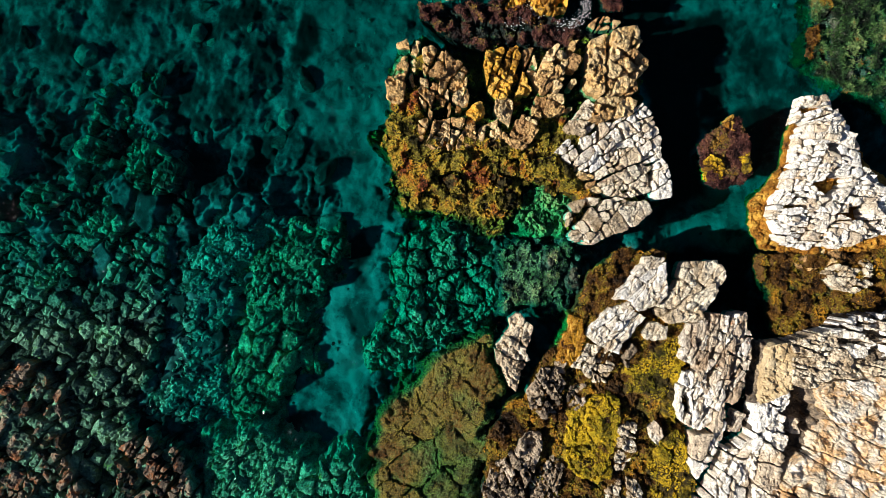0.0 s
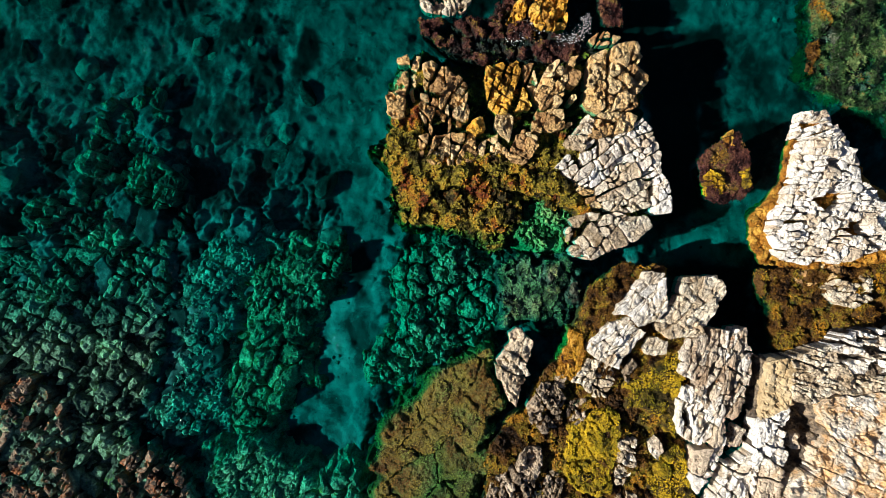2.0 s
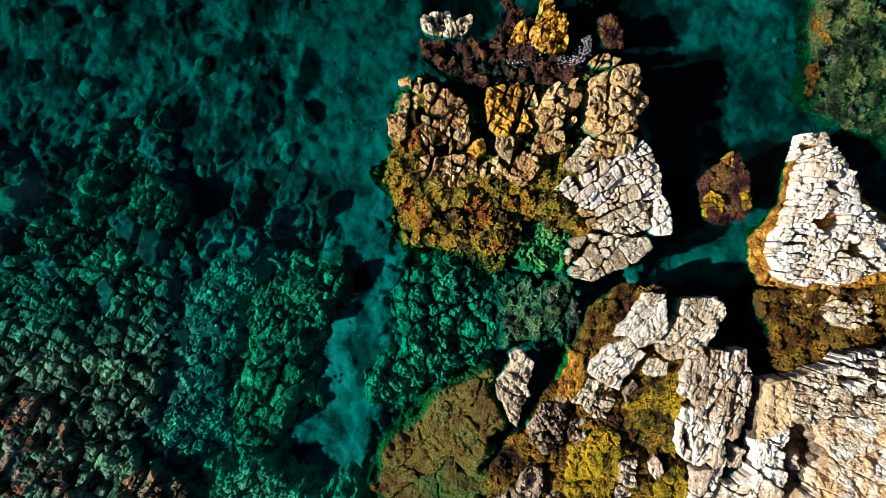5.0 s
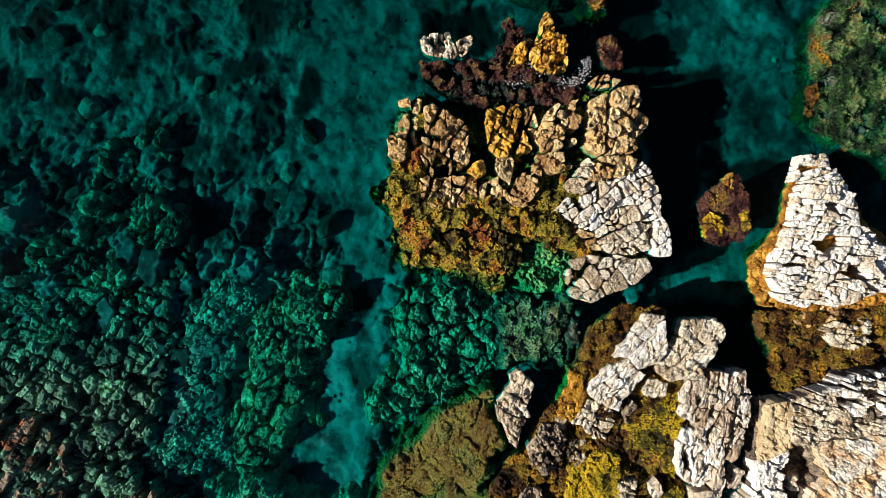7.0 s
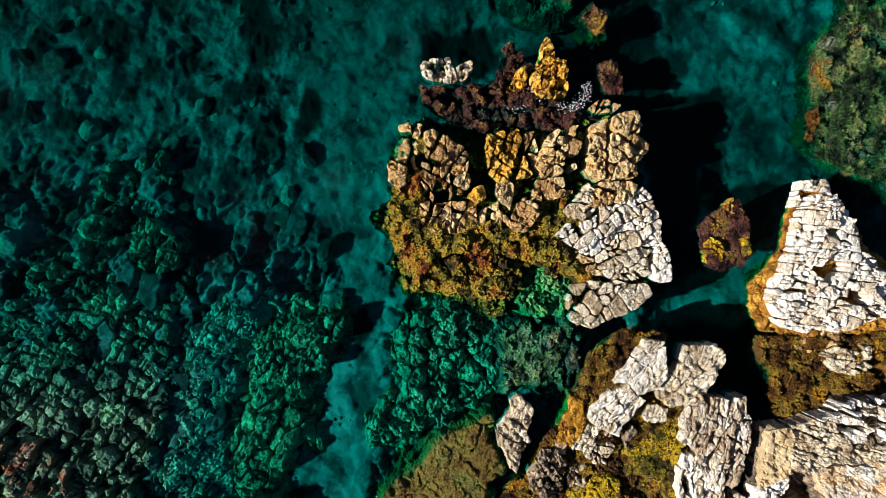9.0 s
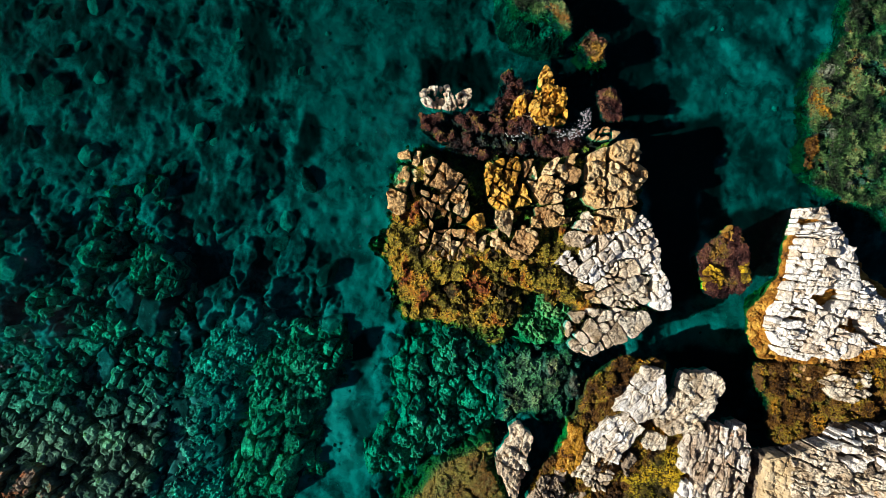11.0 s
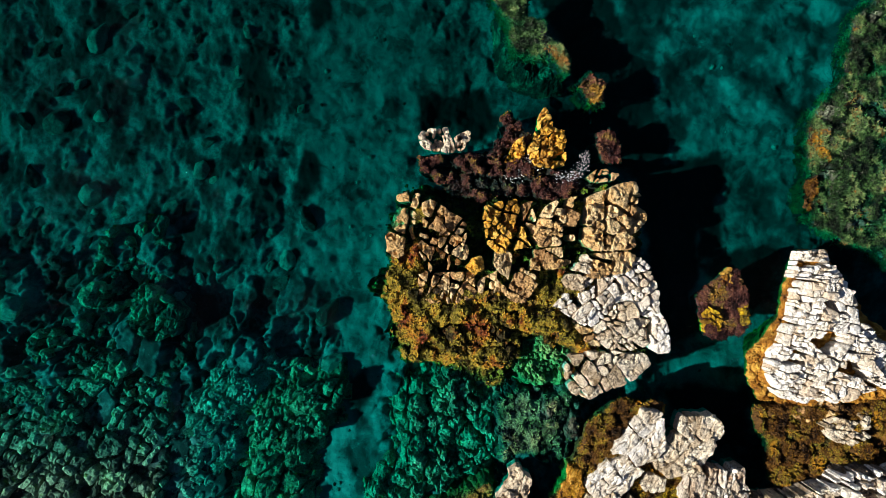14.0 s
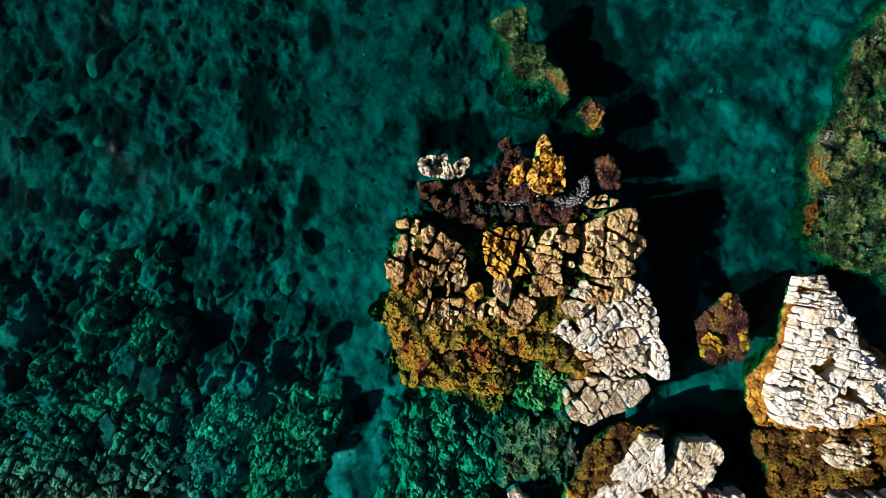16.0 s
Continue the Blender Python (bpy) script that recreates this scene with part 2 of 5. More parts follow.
M_OLIVE = rock_material("olive_growth", [(0.34, (0.025, 0.02, 0.006)), (0.48, (0.15, 0.11, 0.02)), (0.64, (0.34, 0.26, 0.05))], 1.8,
                        stain=(0.26, 0.10, 0.018), stain_at=(0.55, 0.68), fine=28, crack=8, crack_dark=0.5, speckle=True)
M_BROWN = rock_material("brown_growth", [(0.3, (0.03, 0.015, 0.006)), (0.5, (0.11, 0.055, 0.014)), (0.7, (0.26, 0.13, 0.025))], 1.3, fine=28, crack=9, crack_dark=0.5)
M_PURPLE = rock_material("purple_growth", [(0.3, (0.02, 0.008, 0.008)), (0.5, (0.10, 0.04, 0.035)), (0.7, (0.24, 0.11, 0.05))], 1.5,
                         stain=(0.30, 0.17, 0.03), stain_at=(0.58, 0.7), fine=28, crack=9, crack_dark=0.5)
M_BED = rock_material("sea_bed", [(0.38, (0.010, 0.011, 0.011)), (0.5, (0.062, 0.066, 0.064)), (0.64, (0.18, 0.19, 0.18))], 1.0, fine=7, crack=3, crack_dark=0.3, bump=0.4, sand=(0.13, 0.13, 0.125))
M_REEF_GREEN = rock_material("green_reef_rock", [(0.34, (0.03, 0.04, 0.026)), (0.48, (0.14, 0.19, 0.11)), (0.62, (0.36, 0.46, 0.26))], 1.9, fine=14, crack=6, crack_dark=0.5, speckle=True)
M_DARKREEF = rock_material("dark_reef_rock", [(0.34, (0.014, 0.017, 0.013)), (0.48, (0.07, 0.085, 0.06)), (0.66, (0.25, 0.285, 0.20))], 1.9,
                           stain=(0.045, 0.075, 0.02), stain_at=(0.55, 0.7), fine=14, crack=6, crack_dark=0.5, speckle=True)
M_FISSURED = rock_material("fissured_reef_rock", [(0.30, (0.05, 0.053, 0.038)), (0.46, (0.17, 0.178, 0.12)), (0.68, (0.35, 0.37, 0.24))], 1.6,
                           stain=(0.13, 0.20, 0.045), stain_at=(0.57, 0.68), fine=12, crack=5, crack_dark=0.5, pieces=0.35, speckle=True)
M_REEF_LIME = rock_material("lime_reef_rock", [(0.36, (0.02, 0.026, 0.016)), (0.5, (0.14, 0.185, 0.10)), (0.66, (0.40, 0.48, 0.26))], 1.7, stain=(0.24, 0.30, 0.05), stain_at=(0.58, 0.7), fine=14, crack=6, crack_dark=0.5, speckle=True)
M_BOULDER = rock_material("boulder", [(0.34, (0.02, 0.02, 0.017)), (0.5, (0.10, 0.105, 0.085)), (0.68, (0.26, 0.27, 0.21))], 1.2, fine=12, crack=5, crack_dark=0.4, pieces=0.5)
M_EMERALD = rock_material("emerald_algae_rock", [(0.34, (0.012, 0.024, 0.013)), (0.47, (0.08, 0.17, 0.10)), (0.62, (0.28, 0.45, 0.27))], 2.1, stain=(0.22, 0.30, 0.05), stain_at=(0.58, 0.7), fine=16, crack=6, crack_dark=0.5, speckle=True)
M_POOL = rock_material("pool_algae_rock", [(0.34, (0.008, 0.022, 0.010)), (0.48, (0.04, 0.16, 0.05)), (0.64, (0.16, 0.42, 0.14))], 2.4, fine=18, crack=6, crack_dark=0.5, speckle=True)
M_PLATFORM = rock_material("turf_covered_rock", [(0.34, (0.015, 0.011, 0.005)), (0.48, (0.075, 0.05, 0.015)), (0.64, (0.15, 0.13, 0.035))], 1.2, fine=26, crack=5, crack_dark=0.6, speckle=True)
M_STONY = rock_material("pale_stony_reef", [(0.34, (0.07, 0.08, 0.08)), (0.46, (0.23, 0.34, 0.25)), (0.64, (0.48, 0.64, 0.46))], 2.2, fine=14, crack=7, crack_dark=0.5, speckle=True)
M_RUBBLE = rock_material("rubble_stone", [(0.3, (0.05, 0.05, 0.042)), (0.5, (0.17, 0.17, 0.14)), (0.7, (0.36, 0.35, 0.30))], 1.2, fine=20, crack=8, crack_dark=0.2, pieces=0.6, island=True)
M_AWASH = rock_material("awash_rock", [(0.32, (0.02, 0.017, 0.014)), (0.46, (0.11, 0.088, 0.066)), (0.62, (0.30, 0.24, 0.17))], 1.6,
                        stain=(0.30, 0.11, 0.04), stain_at=(0.48, 0.64), fine=20, crack=7, crack_dark=0.5, pieces=0.4, speckle=True)
M_WATER = water_material()
M_WEED_OLIVE = leaf_material("olive_weed", [(0.05, (0.02, 0.018, 0.004)), (0.22, (0.14, 0.12, 0.016)), (0.42, (0.36, 0.29, 0.04)), (0.6, (0.56, 0.35, 0.035)), (0.76, (0.46, 0.17, 0.02)), (0.97, (0.24, 0.06, 0.025))])
M_WEED_TURF = leaf_material("brown_turf", [(0.05, (0.02, 0.014, 0.004)), (0.22, (0.18, 0.075, 0.018)), (0.42, (0.23, 0.155, 0.026)), (0.62, (0.31, 0.26, 0.045)), (0.88, (0.20, 0.27, 0.07))], broad=0.8)
M_WEED_GREEN = leaf_material("green_weed", [(0.1, (0.008, 0.014, 0.008)), (0.35, (0.02, 0.05, 0.018)), (0.55, (0.055, 0.12, 0.035)), (0.78, (0.17, 0.24, 0.09)), (0.95, (0.22, 0.11, 0.025))])
M_WEED_BROWN = leaf_material("brown_weed", [(0.1, (0.015, 0.008, 0.004)), (0.33, (0.09, 0.038, 0.008)), (0.52, (0.19, 0.10, 0.015)), (0.70, (0.22, 0.18, 0.024)), (0.9, (0.46, 0.22, 0.02))])
M_WEED_PURPLE = leaf_material("purple_weed", [(0.1, (0.012, 0.006, 0.006)), (0.4, (0.07, 0.025, 0.022)), (0.6, (0.17, 0.07, 0.045)), (0.8, (0.15, 0.11, 0.03)), (0.95, (0.34, 0.18, 0.03))])
M_WEED_YELLOW = leaf_material("yellow_weed", [(0.05, (0.03, 0.03, 0.007)), (0.2, (0.18, 0.16, 0.014)), (0.4, (0.46, 0.36, 0.02)), (0.68, (0.74, 0.50, 0.024))])
M_WEED_PALE = leaf_material("pale_green_weed", [(0.1, (0.012, 0.02, 0.01)), (0.3, (0.06, 0.11, 0.04)), (0.5, (0.15, 0.23, 0.09)), (0.75, (0.32, 0.40, 0.18))], broad=1.8)
M_SMOOTH = rock_material("smooth_tan_limestone", [(0.3, (0.36, 0.25, 0.13)), (0.5, (0.50, 0.38, 0.22)), (0.7, (0.66, 0.54, 0.36))], 1.2, crack=3, crack_dark=0.4, bump=0.35)
M_GOLD = rock_material("golden_growth", [(0.3, (0.20, 0.10, 0.01)), (0.5, (0.58, 0.34, 0.015)), (0.7, (0.75, 0.50, 0.03))], 2.0, fine=30, crack=9, crack_dark=0.5)
M_WEED_RUST = leaf_material("rust_weed", [(0.1, (0.06, 0.025, 0.006)), (0.35, (0.22, 0.09, 0.012)), (0.6, (0.34, 0.15, 0.016)), (0.85, (0.54, 0.28, 0.025))])
M_OCHRESTONE = rock_material("ochre_limestone", pitted=0.7, stops=[(0.3, (0.36, 0.18, 0.03)), (0.45, (0.80, 0.42, 0.05)), (0.65, (0.88, 0.55, 0.12))], broad=1.4, stain=(0.20, 0.14, 0.07), stain_at=(0.58, 0.7), crack=6, crack_dark=0.8, pieces=0.3)
M_FOAM = rock_material("sea_foam", [(0.3, (0.7, 0.72, 0.76)), (0.7, (0.85, 0.86, 0.88))], 3.0, crack_dark=0.0)


# ---- builders ----
def grid_mesh(name, xs, ys, z, keep, material, shade=True):
    """A sheet over the plan from its heights; cells that keep rejects are left out."""
    nx, ny = len(xs), len(ys)
    gx, gy = np.meshgrid(xs, ys)
    used = keep
    cell = used[:-1, :-1] | used[1:, :-1] | used[:-1, 1:] | used[1:, 1:]
    j, i = np.nonzero(cell)
    a = j * nx + i
    quads = np.stack([a, a + 1, a + nx + 1, a + nx], 1)
    ids, back = np.unique(quads.ravel(), return_inverse=True)
    verts = np.stack([gx.ravel()[ids], gy.ravel()[ids], z.ravel()[ids]], 1)
    me = bpy.data.meshes.new(name)
    count = len(quads)
    me.vertices.add(len(verts))
    me.vertices.foreach_set("co", verts.astype(np.float32).ravel())
    me.loops.add(count * 4)
    me.loops.foreach_set("vertex_index", back.astype(np.int32).ravel())
    me.polygons.add(count)
    me.polygons.foreach_set("loop_start", np.arange(0, count * 4, 4, dtype=np.int32))
    me.polygons.foreach_set("use_smooth", np.full(count, shade))
    me.update(calc_edges=True)
    me.validate()
    me.materials.append(material)
    return new(name, me)


SHELVES = []      # (outline, height function) of all that stands up from the bed


def shelf(name, outline, top, material, label, category="rock", step=0.045, skirt=0.45, ragged=0.16, lump=(0.5, 0.18), chip=0.05, crack=0.0, cleft=0.16,
          stretch=1.0, angle=0.0, k=0, low=-1.6, carve=None, kind="", group="", undercut=0.0):
    """A worn rock mass over an outline: a lumpy, fissured top whose ragged sides go down to the bed."""
    px, py = [p[0] for p in outline], [p[1] for p in outline]

    def height(x, y):
        d = inside(outline, x, y) + ragged * fbm(x, y, 1.9, 4, k + 3) + 0.06 * fbm(x, y, 7, 3, k + 6)
        wx, wy = x + 0.26 * fbm(x, y, 1.6, 4, k + 21, 0.6), y + 0.26 * fbm(x, y, 1.6, 4, k + 27, 0.6)
        f1, gap, val = cellular(wx, wy, lump[0], stretch, angle, k)
        f1b, gapb, valb = cellular(wx, wy, lump[0] * 0.42, stretch, angle, k + 2)
        t = top(x, y) if callable(top) else top
        z = t + lump[1] * (0.9 * val - 0.2 - 0.75 * f1 * f1) + 0.35 * lump[1] * (valb - 0.7 * f1b) + chip * fbm(x, y, 5.5, 4, k + 8, 0.6)
        deep = smooth(-0.35, 0.35, fbm(x, y, 0.9, 3, k + 33))
        z = z - (crack + 0.4 * lump[1]) * deep * (1 - smooth(0.0, cleft, gap)) - 0.45 * lump[1] * (1 - deep) * (1 - smooth(0.0, 0.22, gapb))
        z = z + 0.5 * chip * fbm(x, y, 13, 3, k + 14, 0.7)
        if carve:
            z = z - carve(x, y)
        return low + (z - low) * smooth(-skirt * 0.5, skirt * 0.5, d) ** 0.8

    xs = np.arange(min(px) - 0.5, max(px) + 0.5, step)
    ys = np.arange(min(py) - 0.5, max(py) + 0.5, step)
    gx, gy = np.meshgrid(xs, ys)
    z = height(gx, gy)
    ob = grid_mesh(name, xs, ys, z, z > low + 0.02, material, shade=False)
    co = np.empty(len(ob.data.vertices) * 3, np.float32)
    ob.data.vertices.foreach_get("co", co)
    co = co.reshape(-1, 3)
    mid = np.array([(min(px) + max(px)) / 2, (min(py) + max(py)) / 2])
    way = mid - co[:, :2]
    reach = np.hypot(way[:, 0], way[:, 1]) + 1e-6
    rim = smooth(0.9, 0.3, inside(outline, co[:, 0], co[:, 1]))
    pull = np.minimum(undercut * np.maximum(-0.06 - co[:, 2], 0) * rim, 0.6 * reach)
    co[:, :2] += way / reach[:, None] * pull[:, None]
    ob.data.vertices.foreach_set("co", co.ravel())
    tagged(ob, label, category, group, kind)
    SHELVES.append((outline, height))
    return ob


def clipped(poly, px, py, nx, ny):
    """The part of a polygon behind the line through p with the normal n."""
    out = []
    for (ax, ay), (bx, by) in zip(poly, poly[1:] + poly[:1]):
        da, db = (ax - px) * nx + (ay - py) * ny, (bx - px) * nx + (by - py) * ny
        if da <= 0:
            out.append((ax, ay))
        if (da < 0 < db) or (db < 0 < da):
            t = da / (da - db)
            out.append((ax + t * (bx - ax), ay + t * (by - ay)))
    return out


def chamfered(poly, rng, most=0.11):
    """A polygon with some of its corners broken off."""
    out = []
    for i, p in enumerate(poly):
        a, b = poly[i - 1], poly[(i + 1) % len(poly)]
        da, db = math.hypot(a[0] - p[0], a[1] - p[1]), math.hypot(b[0] - p[0], b[1] - p[1])
        if rng.rand() < 0.65 and min(da, db) > 0.08:
            ta, tb = min(rng.uniform(0.3, 1.0) * most / da, 0.4), min(rng.uniform(0.3, 1.0) * most / db, 0.4)
            out += [(p[0] + (a[0] - p[0]) * ta, p[1] + (a[1] - p[1]) * ta), (p[0] + (b[0] - p[0]) * tb, p[1] + (b[1] - p[1]) * tb)]
        else:
            out.append(p)
    return out


def fracture(outline, size, stretch, angle, rng, again, gap, skew=78.0):
    """Splits an outline along two joint sets into angular blocks, longer along the angle; joints run from hairlines to open clefts and taper.
    Gives (polygon, number of the plate it belongs to)."""
    cells, plates = [], [0]

    def cut(poly, plate):
        turn = radians(angle + rng.normal() * 7)
        c, s = math.cos(turn), math.sin(turn)
        along, across = [c * x + s * y for x, y in poly], [-s * x + c * y for x, y in poly]
        long, wide = max(along) - min(along), max(across) - min(across)
        big = max(long / stretch, wide)
        area = 0.5 * abs(area_sign(poly))
        if area < 0.006 or len(poly) < 3:
            return
        if plate is None and big < 2.3 * size:
            plates[0] += 1
            plate = plates[0]
        done = big < size * rng.uniform(0.75, 1.5)
        if done and (area < 0.04 or rng.rand() > again or big < 0.45 * size):
            cells.append((chamfered(poly, rng), plate or 0))
            return
        if long / stretch > wide:
            way = turn + radians((skew - 90) * (1 if rng.rand() < 0.7 else -0.6) + rng.normal() * 9)
            low, high = min(along), max(along)
            t = low + (high - low) * rng.uniform(0.32, 0.68)
            mid = (min(across) + max(across)) / 2
            px, py = c * t - s * mid, s * t + c * mid
        else:
            way = turn + math.pi / 2 + radians(rng.normal() * 8)
            low, high = min(across), max(across)
            t = low + (high - low) * rng.uniform(0.32, 0.68)
            mid = (min(along) + max(along)) / 2
            px, py = c * mid - s * t, s * mid + c * t
        luck = rng.rand()
        g = gap * (rng.uniform(0.15, 0.5) if luck < 0.55 else rng.uniform(0.6, 1.4) if luck < 0.87 else rng.uniform(1.6, 3.0))
        g *= 0.5 if done else 0.7 + 0.6 * min(1.0, big / (4 * size))
        lean = rng.uniform(-0.8, 0.8) * g / max(max(long, wide), 0.2)
        for sign in (1, -1):
            nx, ny = sign * math.cos(way + sign * lean), sign * math.sin(way + sign * lean)
            part = clipped(poly, px - nx * g, py - ny * g, nx, ny)
            if len(part) >= 3:
                cut(part, plate)

    cut(outline, None)
    return cells


def jagged(x, y):
    """Bends straight joints into broken ones; the same for both sides of a joint."""
    return (x + 0.055 * vnoise(x * 3.1, y * 3.1, 301) + 0.028 * vnoise(x * 9, y * 9, 302), y + 0.055 * vnoise(x * 3.1, y * 3.1, 303) + 0.028 * vnoise(x * 9, y * 9, 304))


def block_mesh(poly, foot, top, gap, slope, rng, rough=0.05, bevel=0.03, pits=0.08, k=0, grain=0.046, facet=0.0):
    """One broken block of stone: jagged sides, a worn rim, an uneven pitted top."""
    pts = []
    for (ax, ay), (bx, by) in zip(poly, poly[1:] + poly[:1]):
        n = max(1, int(math.hypot(bx - ax, by - ay) / 0.065 + 0.5))
        pts += [(ax + (bx - ax) * i / n, ay + (by - ay) * i / n) for i in range(n)]
    p = np.array(pts)
    p = np.column_stack(jagged(p[:, 0], p[:, 1]))
    centre = p.mean(0)
    d = p - centre
    r = np.hypot(d[:, 0], d[:, 1]) + 1e-6
    rim = centre + d * (np.maximum(r - gap, 0.4 * r) / r)[:, None]
    line = [tuple(q) for q in rim]
    x0, y0 = rim.min(0)
    x1, y1 = rim.max(0)
    gx, gy = np.meshgrid(np.arange(x0, x1, grain), np.arange(y0, y1, grain))
    gx, gy = gx.ravel() + rng.uniform(-0.4, 0.4, gx.size) * grain, gy.ravel() + rng.uniform(-0.4, 0.4, gy.size) * grain
    ok = inside(line, gx, gy) > 0.45 * grain
    flat = [Vector(q) for q in line] + [Vector(q) for q in zip(gx[ok], gy[ok])]
    n = len(line)
    co, _, faces, _, _, _ = mathutils_geometry.delaunay_2d_cdt(flat, [], [list(range(n))], 1, 1e-6)
    q = np.array([(v.x, v.y) for v in co])
    x, y = q[:, 0], q[:, 1]
    depth = np.maximum(inside(line, x, y), 0)
    fx, fy = x + 0.05 * vnoise(x * 6, y * 6, k + 31), y + 0.05 * vnoise(x * 6, y * 6, k + 32)
    f1, chink, val = cellular(fx, fy, 0.21, 1.5, facet, k % 300)
    g1, nick, small = cellular(fx, fy, 0.09, 1.3, facet + 30, k % 300 + 3)
    z = top + (q - centre) @ slope + rough * (0.9 * fbm(x, y, 2.3, 3, k) + 1.1 * (val - 0.5) + 0.45 * (small - 0.5) - 0.5 * (1 - smooth(0.0, 0.25, chink)))
    z = z - pits * smooth(0.18, 0.5, fbm(x, y, 5.0, 3, k + 8)) - 1.1 * bevel * (1 - smooth(0, bevel * 1.6, depth)) * (1 + 0.8 * vnoise(x * 7, y * 7, k + 11))
    z = np.maximum(z, foot + 0.03)
    edge = {}
    for f in faces:
        for i, j in zip(f, list(f[1:]) + [f[0]]):
            edge[(i, j)] = edge.get((i, j), 0) + 1
    verts = [(a, b, c) for a, b, c in zip(x, y, z)]
    out = [tuple(f) for f in faces]
    ends, mids = {}, {}
    bulges = 0.96 + 0.05 * vnoise(x * 5, y * 5, k + 15)

    def below(i):
        if i not in ends:
            v = (q[i] - centre)
            bulge = bulges[i]
            mids[i] = len(verts)
            verts.append((centre[0] + v[0] * bulge, centre[1] + v[1] * bulge, max(foot + 0.02, z[i] - 0.22)))
            ends[i] = len(verts)
            verts.append((centre[0] + v[0] * 0.99, centre[1] + v[1] * 0.99, foot))
        return mids[i], ends[i]

    for (i, j) in list(edge):
        if (j, i) not in edge:
            (mi, ei), (mj, ej) = below(i), below(j)
            out += [(j, i, mi, mj), (mj, mi, ei, ej)]
    me = bpy.data.meshes.new("block")
    me.from_pydata(verts, [], out)
    return me


def area_sign(poly):
    return sum(p[0] * q[1] - q[0] * p[1] for p, q in zip(poly, poly[1:] + poly[:1]))


def rock(name, pieces, material, label, size=0.5, stretch=1.0, angle=0.0, foot=-0.3, gap=0.03, seed=1, rise=0.10, rough=0.08, tilt=0.14, shoulder=0.3, category="rock", group="", bevel=0.016,
         pits=0.10, again=0.55, lost=0.0, small=0.13, grain=0.046, onto=None, hollows=()):
    """A fractured outcrop. pieces: (outline, top height or its function[, material]); each splits into blocks, lower towards its rim; a few are lost."""
    rng = np.random.RandomState(seed)
    cx = sum(p[0] for p in pieces[0][0]) / len(pieces[0][0])
    cy = sum(p[1] for p in pieces[0][0]) / len(pieces[0][0])
    shift = Matrix.Translation((-cx, -cy, -foot))
    if onto:
        thing, shift = onto, Matrix.Identity(4)
    else:
        thing = new(name)
        thing.location = (cx, cy, foot)
        tagged(thing, label, category, group)
    for piece in pieces:
        outline, top = piece[0], piece[1]
        stuff = piece[2] if len(piece) > 2 else material
        if area_sign(outline) < 0:
            outline = outline[::-1]
        lift, lean = rng.uniform(-1, 1, 400), rng.uniform(-tilt, tilt, (400, 2))
        for cell, number in fracture(outline, size, stretch, angle, rng, again, gap):
            if abs(area_sign(cell)) < 2 * small and rng.rand() < lost:
                continue
            mx, my = sum(p[0] for p in cell) / len(cell), sum(p[1] for p in cell) / len(cell)
            if any(inside(h, np.array([mx]), np.array([my]))[0] > 0 for h in hollows):
                continue
            d = float(inside(outline, np.array([mx]), np.array([my]))[0])
            peak = float(top(np.array([mx]), np.array([my]))[0]) if callable(top) else top
            z = peak - shoulder * abs(peak) * math.exp(-max(d, 0) / 0.3) + rise * lift[number % 400] + 0.35 * rise * rng.uniform(-1, 1)
            me = block_mesh(cell, foot, max(z, foot + 0.15), 0.004, lean[number % 400] + rng.uniform(-0.05, 0.05, 2), rng, rough, bevel, pits, seed * 20, grain, facet=angle)
            me.transform(shift)
            me.materials.append(stuff)
            ob = new(name if onto else "block", me)
            ob.parent = thing
            if onto:
                ob["label"] = label
    return thing


